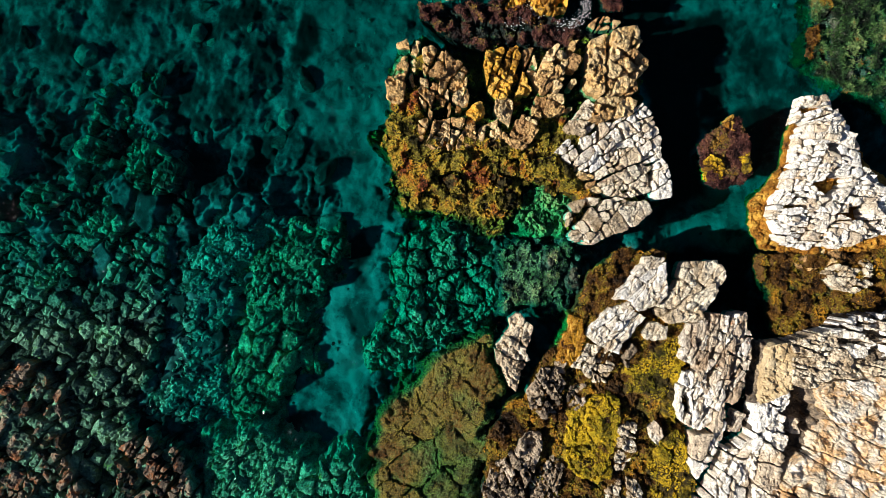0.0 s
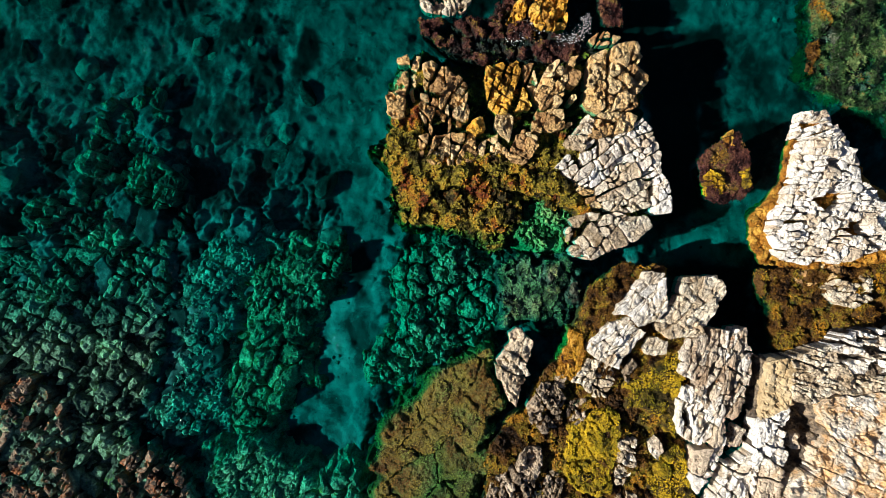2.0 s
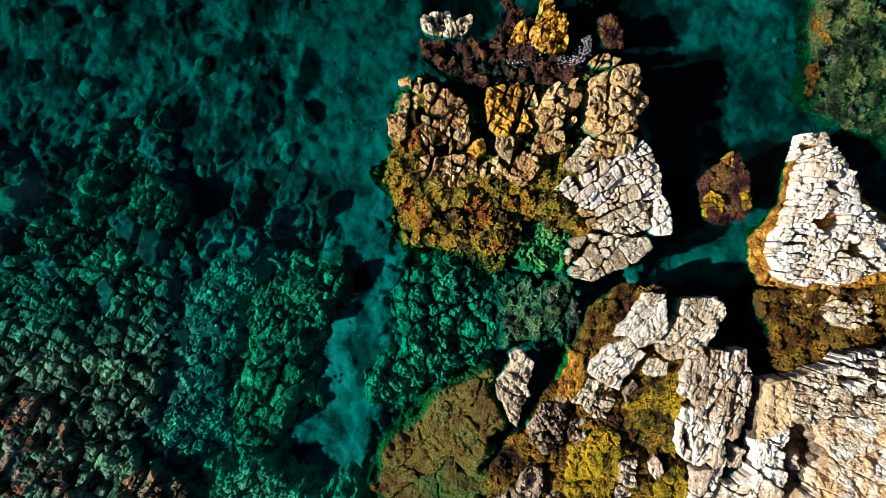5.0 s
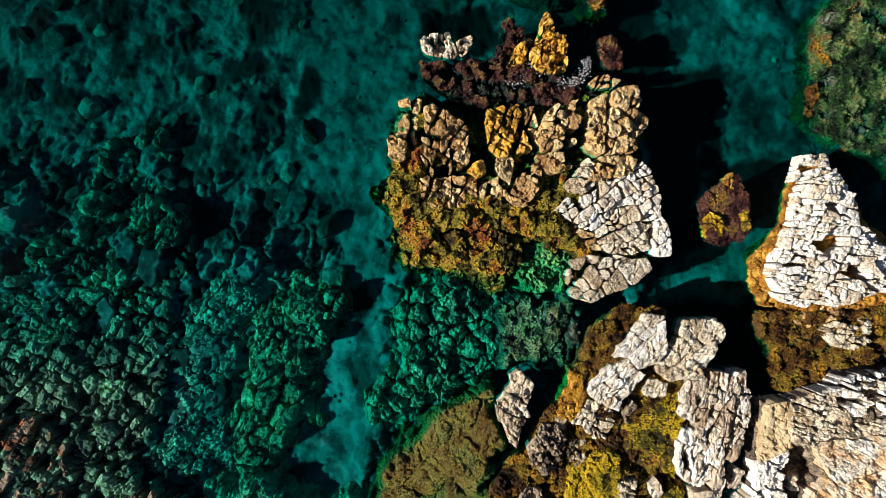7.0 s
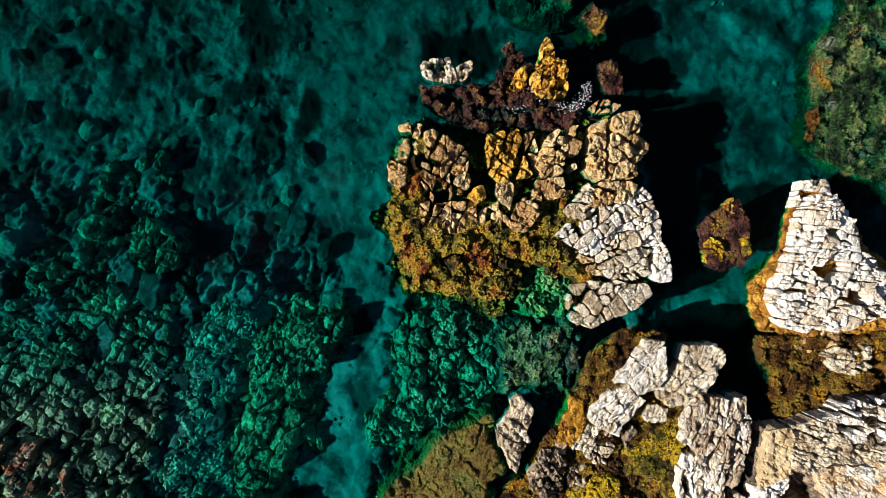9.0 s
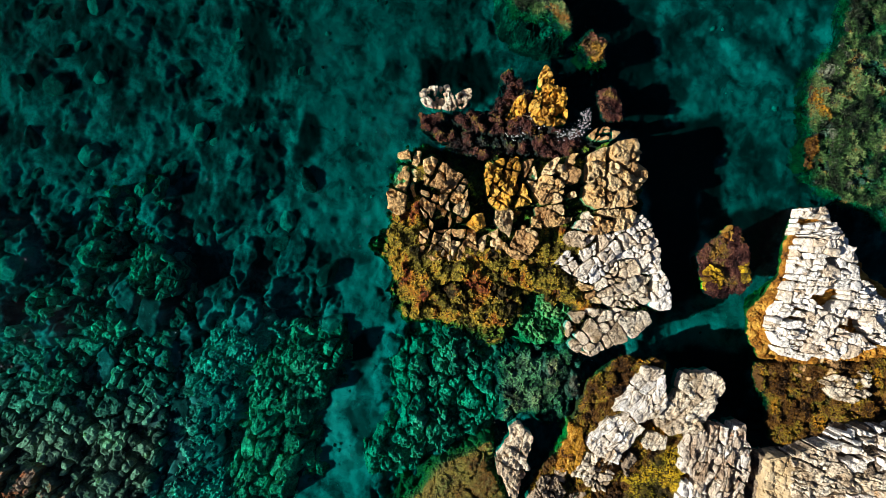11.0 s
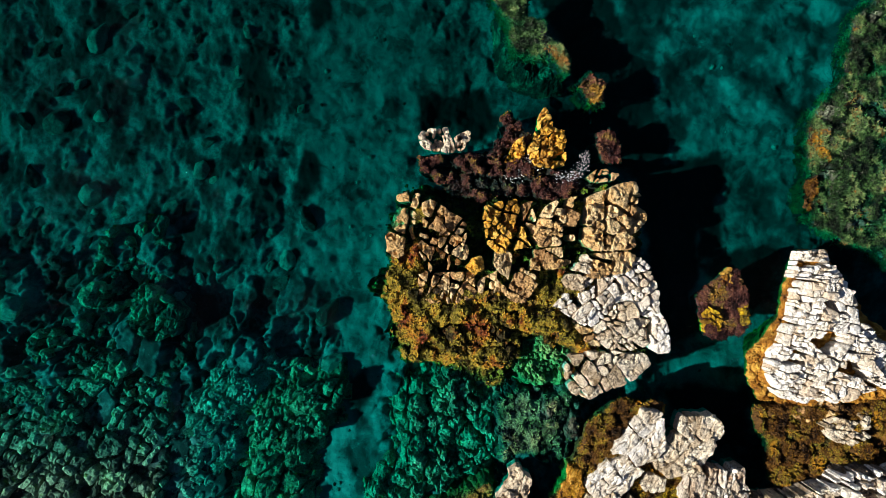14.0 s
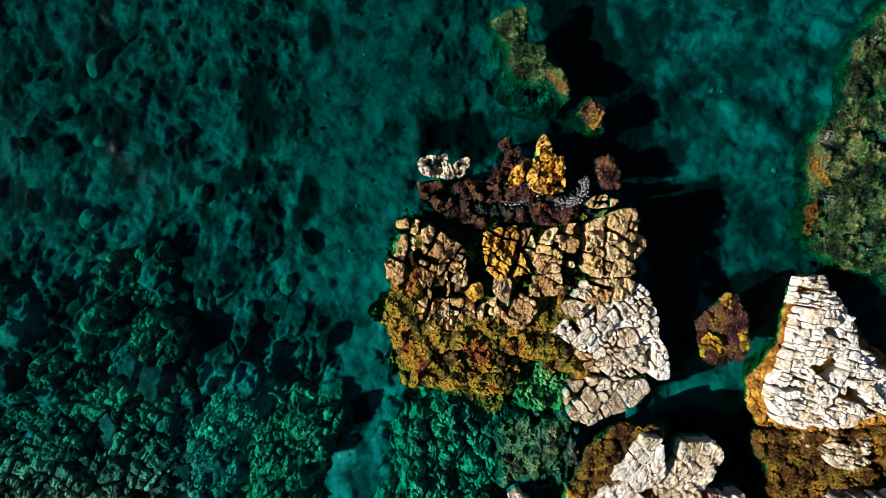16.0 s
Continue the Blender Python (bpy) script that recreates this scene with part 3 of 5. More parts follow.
def fronds(name, onto, outlines, material, label, per_square, length=(0.05, 0.12), k=0, lift=0.0, above=-0.9, patchy=0.0, wide=(0.16, 0.32)):
    """Short bushy seaweed over rock: crossed, bent little blades, thick in some patches."""
    rng = np.random.RandomState(100 + k)
    spots = []
    for outline in outlines:
        px, py = [p[0] for p in outline], [p[1] for p in outline]
        count = int((max(px) - min(px)) * (max(py) - min(py)) * per_square)
        x, y = rng.uniform(min(px), max(px), count), rng.uniform(min(py), max(py), count)
        ok = (inside(outline, x, y) + 0.22 * fbm(x, y, 2.2, 3, k) > 0) & (fbm(x, y, 1.7, 3, k + 4) > patchy - 0.5 + 0.5 * rng.rand(count) * 0.6)
        x, y = x[ok], y[ok]
        z, own = np.full(len(x), -9.0), np.full(len(x), -9.0)
        for line, height in SHELVES:
            lx, ly = [p[0] for p in line], [p[1] for p in line]
            near = (x > min(lx) - 0.4) & (x < max(lx) + 0.4) & (y > min(ly) - 0.4) & (y < max(ly) + 0.4)
            if near.any():
                found = height(x[near], y[near])
                z[near] = np.maximum(z[near], found)
                if line is outline:
                    own[near] = found
        ok = (z > above) & (own > z - 0.01)
        spots.append(np.column_stack([x[ok], y[ok], z[ok]]))
    s = np.vstack(spots)
    m = len(s)
    lean, way = rng.uniform(0.7, 1.4, (m, 3)), rng.uniform(0, 6.283, (m, 3))
    long, width = rng.uniform(length[0], length[1], (m, 3)), rng.uniform(wide[0], wide[1], (m, 3))
    blocks = []
    for b in range(3):
        dx, dy, up = np.cos(way[:, b]) * np.sin(lean[:, b]), np.sin(way[:, b]) * np.sin(lean[:, b]), np.cos(lean[:, b])
        sx, sy = -np.sin(way[:, b]), np.cos(way[:, b])
        h, w = long[:, b], long[:, b] * width[:, b]
        base = s + np.array([0, 0, lift - 0.01])
        mid = base + np.column_stack([dx * h * 0.55, dy * h * 0.55, up * h * 0.7])
        tip = base + np.column_stack([dx * h * 1.15, dy * h * 1.15, up * h * 0.75])
        side = np.column_stack([sx * w, sy * w, 0 * w])
        blocks.append(np.stack([base, mid + side, tip, mid - side], 1))
    v = np.stack(blocks, 1).reshape(-1, 3)
    f = np.arange(len(v), dtype=np.int32)
    count = len(v) // 4
    me = bpy.data.meshes.new(name)
    me.vertices.add(len(v))
    me.vertices.foreach_set("co", v.astype(np.float32).ravel())
    me.loops.add(count * 4)
    me.loops.foreach_set("vertex_index", f)
    me.polygons.add(count)
    me.polygons.foreach_set("loop_start", np.arange(0, count * 4, 4, dtype=np.int32))
    me.update(calc_edges=True)
    me.materials.append(material)
    ob = tagged(new(name, me), label, kind="stuff")
    ob.parent = onto
    return ob


# ---- the sea bed: one sheet, fine under the walk and coarse to the horizon ----
SANDS = [
    [(-5.02, 16.06), (-0.6, 16.06), (-0.8, 13.60), (-0.9, 11.54), (-0.91, 9.69), (-1.93, 7.84), (-1.93, 4.96), (-2.55, 2.90), (-1.93, 0.84), (-2.55, -0.60), (-1.93, -3.27), (-2.96, -5.74), (-3.37, -7.38), (-6.25, -7.38), (-6.05, -5.33), (-4.40, -3.27), (-3.78, -0.19), (-3.99, 2.90), (-4.81, 4.96), (-5.02, 7.84)],
    [(-8.44, 1.85), (-5.79, 2.26), (-5.18, 0.84), (-6.40, 0.02), (-7.42, -1.20), (-7.62, -2.83), (-8.44, -4.06), (-9.25, -5.07), (-10.27, -5.28), (-10.88, -6.50), (-11.25, -6.09), (-10.43, -4.06), (-10.27, -1.61), (-9.86, -0.79), (-8.44, 0.02)],
    [(4.44, 19.35), (18.84, 19.35), (13.29, 10.30), (13.29, 6.40), (12.67, 3.93), (11.23, 2.28), (11.23, 0.02), (7.94, 0.43), (8.35, 2.90), (7.73, 8.04), (6.50, 10.10), (6.09, 13.18)],
]


def sand_share(x, y):
    sand = np.full(x.shape, -9.0)
    for outline, less in zip(SANDS, (0.0, 9.0, 0.0)):
        sand = np.maximum(sand, inside(outline, x, y) - less)
    return smooth(-0.5, 0.35, sand + 0.45 * fbm(x, y, 0.9, 4, 40))


# near-black areas: shade beside the rocks and in gullies, painted on the bed
PAINTED_SHADE = [
    [(3.39, 16.54), (5.65, 16.54), (6.27, 14.07), (6.78, 12.43), (7.77, 11.91), (7.73, 9.86), (8.43, 9.65), (8.26, 8.42), (10.07, 8.69), (10.59, 8.52), (10.38, 7.08), (9.35, 6.26), (9.25, 4.61), (8.63, 2.97), (7.91, 2.14), (7.40, 5.02), (7.19, 7.70), (5.75, 8.11), (4.52, 8.93), (4.52, 10.37), (4.83, 11.19), (4.52, 12.43), (3.70, 14.07)],
    [(-0.93, 11.07), (1.43, 11.27), (2.04, 10.45), (3.27, 10.15), (2.45, 9.64), (1.22, 9.12), (0.40, 9.90), (-0.93, 9.64)], [(-4.64, -2.41), (-4.10, -2.62), (-4.79, -4.04), (-5.46, -5.66), (-6.17, -6.57), (-6.47, -6.17), (-5.46, -4.24)], [(-7.54, 13.59), (-6.73, 13.19), (-6.32, 11.15), (-6.93, 9.31), (-7.54, 9.93), (-7.34, 11.76)], [(-5.61, 8.50), (-4.69, 8.60), (-4.49, 7.68), (-5.10, 6.67), (-5.81, 6.87)], [(-13.96, 14.82), (-13.56, 14.61), (-13.49, 12.17), (-13.90, 12.37)],
    [(-12.94, 14.20), (-12.33, 14.10), (-12.43, 13.59), (-13.05, 13.70)], [(-3.63, 0.22), (-2.92, 0.83), (-2.41, 0.02), (-2.92, -1.20), (-3.33, -0.99)], [(-5.76, -5.76), (-5.05, -5.86), (-5.15, -6.67), (-5.76, -6.57)],
    [(7.49, 8.27), (10.36, 8.68), (10.05, 7.25), (9.54, 6.02), (9.34, 4.59), (9.23, 3.15), (9.64, 2.03), (8.31, 1.41), (7.80, 0.29), (7.90, 3.77)], [(9.34, 4.54), (10.36, 5.00), (11.18, 5.28), (12.20, 5.24), (12.65, 5.08), (12.30, 4.54), (11.89, 3.77), (11.49, 2.85), (10.77, 3.05), (9.64, 4.18)],
    [(9.2, 8.3), (10.35, 8.3), (10.25, 4.9), (9.2, 4.6)],
    [(7.90, 0.02), (11.38, 0.02), (11.49, -2.44), (9.13, -2.23), (8.31, -0.59)],
]


# dark spots painted for boulder shade on the deeper bed: centre and half widths
SHADE_SPOTS = [(-13.0, 14.3, 0.45, 0.5), (-12.3, 11.3, 0.5, 0.45), (-13.7, 11.2, 0.6, 0.6), (-11.1, 9.8, 0.4, 0.5), (-7.2, 9.0, 0.55, 0.7), (-4.7, 14.4, 0.5, 0.9), (-9.6, 6.7, 0.4, 0.5),
          (-6.3, 7.6, 0.4, 0.7), (-14.2, 7.6, 0.6, 0.5), (-7.3, 11.6, 0.5, 2.4), (-10.4, 12.8, 0.35, 0.4), (-11.9, 8.6, 0.4, 0.35), (-8.9, 8.2, 0.35, 0.6), (-5.1, 8.0, 0.6, 0.9)]


def shade_mottle_share(x, y):
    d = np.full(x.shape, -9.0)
    for cx, cy, rx, ry in SHADE_SPOTS:
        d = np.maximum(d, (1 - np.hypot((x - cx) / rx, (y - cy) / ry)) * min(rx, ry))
    for outline in PAINTED_SHADE:
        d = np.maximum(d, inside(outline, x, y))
    # spotty paints scattered boulder shade; thin only mottles the eastern bed darker
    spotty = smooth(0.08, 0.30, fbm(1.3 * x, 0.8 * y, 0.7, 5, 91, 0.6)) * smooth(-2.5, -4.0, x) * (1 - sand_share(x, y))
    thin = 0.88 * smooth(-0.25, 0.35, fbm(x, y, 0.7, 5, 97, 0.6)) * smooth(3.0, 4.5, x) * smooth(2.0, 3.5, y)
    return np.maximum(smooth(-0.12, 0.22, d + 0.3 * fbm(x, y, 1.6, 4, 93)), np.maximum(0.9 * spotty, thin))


def bed_height(x, y):
    sand = sand_share(x, y)
    far = smooth(17, 40, np.hypot(x, y - 3))
    wx = x + 0.35 * fbm(x, y, 0.8, 3, 50) + 0.14 * fbm(x, y, 3.1, 3, 52)
    wy = y + 0.35 * fbm(x, y, 0.8, 3, 55) + 0.14 * fbm(x, y, 3.1, 3, 57)
    f1, gap, val = cellular(wx, wy, 0.95, 1.5, 62, 31)
    g1, gapb, valb = cellular(wx, wy, 0.40, 1.4, 55, 37)
    big = smooth(-0.3, 0.25, fbm(x, y, 0.6, 3, 45))
    lumps = big * (0.95 * val - 0.25 - 0.25 * f1 * f1) * smooth(0.0, 0.16, gap) + (0.42 - 0.16 * big) * (valb - 0.2 - 0.3 * g1) * smooth(0.0, 0.2, gapb)
    lumps = lumps + 0.55 * fbm(x, y, 0.7, 4, 71, 0.55) + 0.13 * fbm(x, y, 5, 4, 77, 0.6) - 0.22 * (1 - smooth(0.0, 0.2, gap))
    soft = 0.42 * fbm(wx * 1.3, wy * 0.9, 0.65, 5, 81, 0.5) + 0.07 * fbm(x, y, 3.2, 3, 83, 0.6)
    lumps = lumps + (soft - lumps) * smooth(2.0, 6.5, y + 0.25 * (x + 11))
    z = -1.45 + 0.22 * fbm(x, y, 0.35, 3, 60) + 0.06 * fbm(x, y, 3, 4, 63)
    z = z + 0.35 * smooth(3.0, -0.5, y) * smooth(-6.0, -8.0, x) - smooth(2.0, 12.0, y) * (0.6 + 0.5 * smooth(4.0, 1.0, x))
    z = z + 0.7 * smooth(4.5, 6.0, x) * smooth(7.5, 9.5, y) + 0.15 * smooth(1.5, -1.0, y) * smooth(-6.5, -5.5, x) * smooth(0.0, -2.0, x)
    z = z - 0.5 * smooth(7.0, 8.5, x) * smooth(4.0, 2.0, y)
    z = z + (1 - sand) * lumps + sand * 0.14 * fbm(x, y, 1.3, 3, 66)
    z = z + 0.22 * smooth(-0.4, 0.5, inside(SANDS[1], x, y)) * smooth(-0.5, -2.5, y)
    z = np.minimum(z, -0.65 + 0.12 * fbm(x, y, 1.5, 3, 68))
    return z * (1 - far) - 4.0 * far


fine_x, fine_y = np.arange(-17.5, 17.6, 0.055), np.arange(-10.0, 16.0, 0.055)
ring = np.array([0.5, 1.5, 4, 10, 30, 90, 250, 700])
bx = np.concatenate([fine_x[0] - ring[::-1], fine_x, fine_x[-1] + ring])
by = np.concatenate([fine_y[0] - ring[::-1], fine_y, fine_y[-1] + ring])
gx, gy = np.meshgrid(bx, by)
bed = grid_mesh("ground", bx, by, bed_height(gx, gy), np.ones(gx.shape, bool), M_BED)
spots = np.empty(len(bed.data.vertices) * 3, np.float32)
bed.data.vertices.foreach_get("co", spots)
layer = bed.data.attributes.new("sand", "FLOAT", "POINT")
layer.data.foreach_set("value", sand_share(spots[0::3].astype(float), spots[1::3].astype(float)).astype(np.float32))
layer = bed.data.attributes.new("shade_mottle", "FLOAT", "POINT")
layer.data.foreach_set("value", shade_mottle_share(spots[0::3].astype(float), spots[1::3].astype(float)).astype(np.float32))
tagged(bed, "stony pale sea bed with sandy channels under clear water", "sea bed", kind="structure")

# ---- submerged reefs ----
REEF_WEST = [(-16.89, 0.20), (-13.99, 0.55), (-11.6, 0.50), (-9.75, 0.10), (-9.65, -2.30), (-10.05, -4.23), (-10.80, -5.78), (-10.32, -6.16), (-8.77, -6.94), (-8.19, -8.87), (-8.19, -10.80), (-16.89, -10.80)]
shelf("reef", REEF_WEST, lambda x, y: -0.66 + 0.16 * smooth(-11.5, -15.0, x) * smooth(-4, -7, y) - 0.35 * smooth(-2.8, 0.4, y), M_DARKREEF,
      "dark base of a fissured reef under shallow water", "reef", lump=(0.5, 0.16), ragged=0.4, skirt=0.8, k=11)
rock("reef", [(REEF_WEST, lambda x, y: -0.32 + 0.20 * smooth(-10.0, -15.0, x) * smooth(-2, -6, y) - 0.40 * smooth(-2.8, 0.4, y))], M_FISSURED,
     "dark fissured reef of broken blocks just under the surface", size=0.62, stretch=1.1, angle=64, foot=-1.1, gap=0.06, seed=71, rise=0.13, rough=0.08, tilt=0.17, shoulder=0.0, category="reef", again=0.4, lost=0.14, small=0.22, pits=0.08, bevel=0.035,
     grain=0.065)
rock("awash_rock", [([(-16.72, -4.00), (-14.04, -3.81), (-12.90, -4.76), (-12.99, -6.68), (-12.13, -8.40), (-12.13, -10.70), (-16.72, -10.70)], 0.07)], M_AWASH, "wine-brown broken rock just breaking the surface", size=0.55, stretch=1.4, angle=57, foot=-0.6, gap=0.06, seed=75,
     rise=0.08, rough=0.07, tilt=0.18, shoulder=0.0, again=0.6, lost=0.25, small=0.3, grain=0.06)
rock("awash_rock", [([(-11.08, -6.77), (-10.22, -6.20), (-8.78, -6.87), (-8.50, -8.21), (-9.26, -10.70), (-10.98, -10.70)], 0.07)], M_AWASH, "rust-brown broken rock just breaking the surface", size=0.5, stretch=1.3, angle=60, foot=-0.6, gap=0.05, seed=77,
     rise=0.08, rough=0.07, tilt=0.18, shoulder=0.0, again=0.6, lost=0.2, small=0.3, grain=0.06)
REEF_MID = [(-7.07, 0.02), (-4.81, 0.71), (-3.82, 0.51), (-3.78, -0.77), (-4.71, -2.35), (-4.41, -3.13), (-5.20, -4.71), (-6.19, -5.89), (-7.0, -6.68), (-7.6, -5.6), (-7.9, -4.2), (-7.4, -3.13), (-6.98, -1.56)]
shelf("reef", REEF_MID, -0.75, M_REEF_LIME, "submerged green-tinged reef of rounded stones", "reef", lump=(0.7, 0.30), crack=0.14, stretch=1.4, angle=60, k=23, chip=0.08, ragged=0.6, skirt=1.6)
REEF_STONY = [(-8.1, 1.4), (-6.3, 1.3), (-6.2, 0.2), (-7.0, -1.2), (-7.3, -2.8), (-7.5, -4.0), (-7.5, -5.4), (-8.4, -6.2), (-9.6, -6.3), (-10.7, -6.3), (-10.8, -5.8), (-10.1, -3.9), (-10.0, -1.6), (-9.5, -0.6), (-8.6, 0.3)]
shelf("reef", REEF_STONY, -0.72, M_STONY, "field of small pale stones under clear teal water", "reef", lump=(0.42, 0.24), crack=0.14, stretch=1.3, angle=60, k=27, chip=0.10, ragged=0.6, skirt=1.4)
REEF_SOUTH = [(-8.61, -6.45), (-6.16, -5.96), (-4.39, -7.04), (-2.63, -6.84), (-2.43, -10.96), (-8.90, -10.96)]
shelf("reef", REEF_SOUTH, -0.38, M_EMERALD, "submerged green reef of small rounded stones", "reef", lump=(0.65, 0.28), crack=0.15, k=29, ragged=0.5, chip=0.07, skirt=1.2)
REEF_ISLAND = [(-1.84, 0.21), (-0.67, 0.80), (0.31, 1.00), (1.49, 0.31), (2.08, 0.12), (2.27, -1.45), (2.08, -2.24), (1.29, -3.02), (-0.47, -3.61), (-1.26, -4.20), (-2.63, -4.20), (-2.82, -3.22), (-1.65, -2.24), (-1.84, -1.06)]
shelf("reef", REEF_ISLAND, -0.58, M_EMERALD, "submerged pale reef beside the rock island", "reef", lump=(0.62, 0.48), crack=0.34, k=37, ragged=0.5, chip=0.12, skirt=0.9)
REEF_WEEDY = [(1.62, -0.06), (2.23, 0.36), (4.15, 0.28), (5.02, -0.16), (4.92, -1.41), (4.15, -2.27), (2.81, -2.18), (1.94, -2.18)]
reef_weedy = shelf("reef", REEF_WEEDY, -0.17, M_DARKREEF, "weedy reef just under the surface", "reef", lump=(0.5, 0.26), crack=0.25, angle=80, stretch=1.6, k=41, chip=0.1, ragged=0.5, skirt=0.7)
REEF_POOL = [(2.82, 2.16), (4.17, 2.45), (4.79, 1.96), (4.27, 1.29), (4.17, 0.32), (2.82, 0.22), (2.34, 0.90)]
shelf("reef", REEF_POOL, -0.20, M_POOL, "stones in a shallow pool of the rock island", "reef", lump=(0.45, 0.34), crack=0.3, k=43, chip=0.1)
REEF_NORTH = [(1.94, 13.35), (2.91, 12.96), (3.98, 11.89), (4.27, 11.0), (3.49, 10.9), (2.72, 11.2), (2.14, 11.69)]
shelf("reef", REEF_NORTH, -0.60, M_REEF_GREEN, "submerged reef below a weedy stack", "reef", lump=(0.5, 0.25), crack=0.1, k=47)

# ---- weed-covered shelves ----
APRON = [(-1.95, 4.87), (-1.79, 6.43), (-1.53, 7.16), (-0.74, 7.29), (0.88, 7.01), (3.17, 7.29), (5.08, 7.48), (6.60, 7.67), (7.08, 6.24), (6.99, 4.91), (7.46, 3.76), (7.56, 2.71), (7.65, 1.66), (6.99, 1.09), (5.74, 0.42), (4.98, 0.10), (4.41, 0.17), (4.12, 0.90), (4.22, 1.57), (2.79, 2.04), (2.56, 0.90), (1.83, 0.23), (0.88, 0.52), (0.11, 0.80), (-0.65, 0.99), (-1.60, 1.13), (-1.91, 1.66), (-1.79, 2.81), (-2.56, 3.86), (-1.98, 4.11)]
TAN_AREA = [(-1.80, 7.40), (7.96, 8.17), (7.96, 3.58), (4.13, 3.77), (2.79, 3.39), (1.26, 3.58), (-0.75, 3.58), (-0.94, 5.01), (-1.80, 5.01)]
WHITE_AREA = [(3.5, 3.4), (7.9, 4.2), (7.9, 0.0), (4.9, -0.2), (4.1, 0.1), (3.9, 1.5), (4.7, 1.9), (4.2, 2.4)]
apron = shelf("weedy_rock_shelf", APRON, lambda x, y: 0.16 - 0.45 * smooth(0.0, 0.4, np.maximum(inside(TAN_AREA, x, y), inside(WHITE_AREA, x, y))) - 0.30 * smooth(1.9, 0.7, y) * smooth(4.3, 3.0, x), M_OLIVE, "low rock shelf covered in olive and rust seaweed", "rock shelf", lump=(0.62, 0.46), crack=0.38, k=53, chip=0.14, skirt=0.9, ragged=0.45, undercut=0.3)
PLATFORM = [(-2.56, -6.87), (-2.33, -5.72), (-1.61, -4.76), (-0.46, -3.52), (0.88, -3.04), (1.65, -2.85), (2.03, -4.00), (2.32, -4.76), (1.84, -5.72), (1.65, -6.10), (2.22, -6.87), (1.45, -7.83), (1.07, -10.70), (-2.37, -10.70), (-2.60, -7.83)]
platform = shelf("weedy_rock_shelf", PLATFORM, lambda x, y: 0.05 - 0.16 * smooth(-5.6, -6.8, y) * smooth(-1.6, 0.5, x), M_PLATFORM, "flat fissured rock platform under olive-brown weed, awash", "rock shelf",
      lump=(0.95, 0.12), crack=0.5, cleft=0.09, stretch=1.3, angle=40, k=59, chip=0.07, skirt=1.1, ragged=0.55, undercut=0.2)
SHORE = [(1.26, -6.66), (2.21, -4.94), (2.79, -4.75), (2.98, -3.80), (3.93, -3.03), (4.79, -0.74), (5.84, 0.17), (7.27, 0.17), (7.75, -0.17), (6.99, -1.51), (8.23, -2.27), (8.70, -3.80), (8.23, -6.47), (8.70, -10.67), (0.88, -10.67), (1.26, -8.00)]
shore = shelf("weedy_rock_shelf", SHORE, lambda x, y: 0.02 + 0.05 * smooth(-5, -3, y), M_BROWN, "broken shore shelf covered in brown seaweed", "rock shelf", lump=(0.5, 0.24), crack=0.2, k=61, chip=0.12, undercut=0.7)
GOLD_EAST = [(6.10, -3.97), (6.95, -3.40), (7.99, -2.83), (8.17, -3.97), (7.99, -4.73), (7.90, -5.68), (8.18, -6.25), (8.51, -7.96), (8.37, -10.62), (6.95, -10.62), (6.95, -7.39), (7.05, -6.63), (7.71, -5.87), (6.95, -4.73), (6.19, -4.73)]
gold_east = shelf("weedy_ledge", GOLD_EAST, 0.27, M_YELLOW, "ledge under bright yellow-green seaweed", "rock ledge", lump=(0.6, 0.12), crack=0.12, k=67, low=-0.4, skirt=0.3, ragged=0.34, chip=0.09)
GOLD_WEST = [(4.11, -5.31), (5.25, -4.74), (5.92, -4.74), (5.92, -5.69), (5.86, -6.83), (5.73, -7.69), (4.68, -7.79), (4.11, -7.22)]
gold_west = shelf("weedy_ledge", GOLD_WEST, 0.24, M_YELLOW, "ledge under yellow-olive seaweed", "rock ledge", lump=(0.5, 0.12), crack=0.12, k=71, low=-0.4, skirt=0.3, ragged=0.34, chip=0.09)
RUST_LEDGE = [(3.78, -3.85), (3.87, -3.18), (4.16, -2.75), (4.25, -2.18), (4.67, -2.33), (4.79, -3.05), (4.44, -4.04)]
rust_ledge = shelf("weedy_ledge", RUST_LEDGE, 0.24, M_OCHRE, "ledge under bright orange seaweed", "rock ledge", lump=(0.4, 0.14), k=69, low=-0.3, skirt=0.3)
EAST_SHELF = [(10.49, -0.05), (11.73, -0.01), (13.63, -0.05), (14.93, 0.18), (17.06, 0.18), (17.06, -2.15), (14.93, -2.30), (12.87, -2.72), (11.73, -3.00), (11.00, -2.91), (10.78, -1.77), (10.49, -1.00)]
east_shelf = shelf("weedy_rock_shelf", EAST_SHELF, 0.10, M_BROWN, "rock shelf covered in rust-brown and olive seaweed", "rock shelf", lump=(0.6, 0.32), crack=0.15, k=73, chip=0.12, undercut=0.7)
NORTH_SHELF = [(-0.86, 8.27), (0.19, 8.36), (1.53, 8.59), (1.91, 9.60), (2.39, 10.08), (3.16, 9.13), (3.16, 8.36), (4.21, 7.94), (5.17, 7.69), (5.55, 7.17), (4.97, 6.79), (3.44, 6.73), (1.34, 6.68), (0.19, 7.06), (-0.77, 7.67)]
north_shelf = shelf("weedy_rock_shelf", NORTH_SHELF, -0.09, M_PURPLE, "low rock shelf under wine-red seaweed", "rock shelf", lump=(0.5, 0.48), crack=0.36, k=79, chip=0.16, undercut=0.5, ragged=0.3)
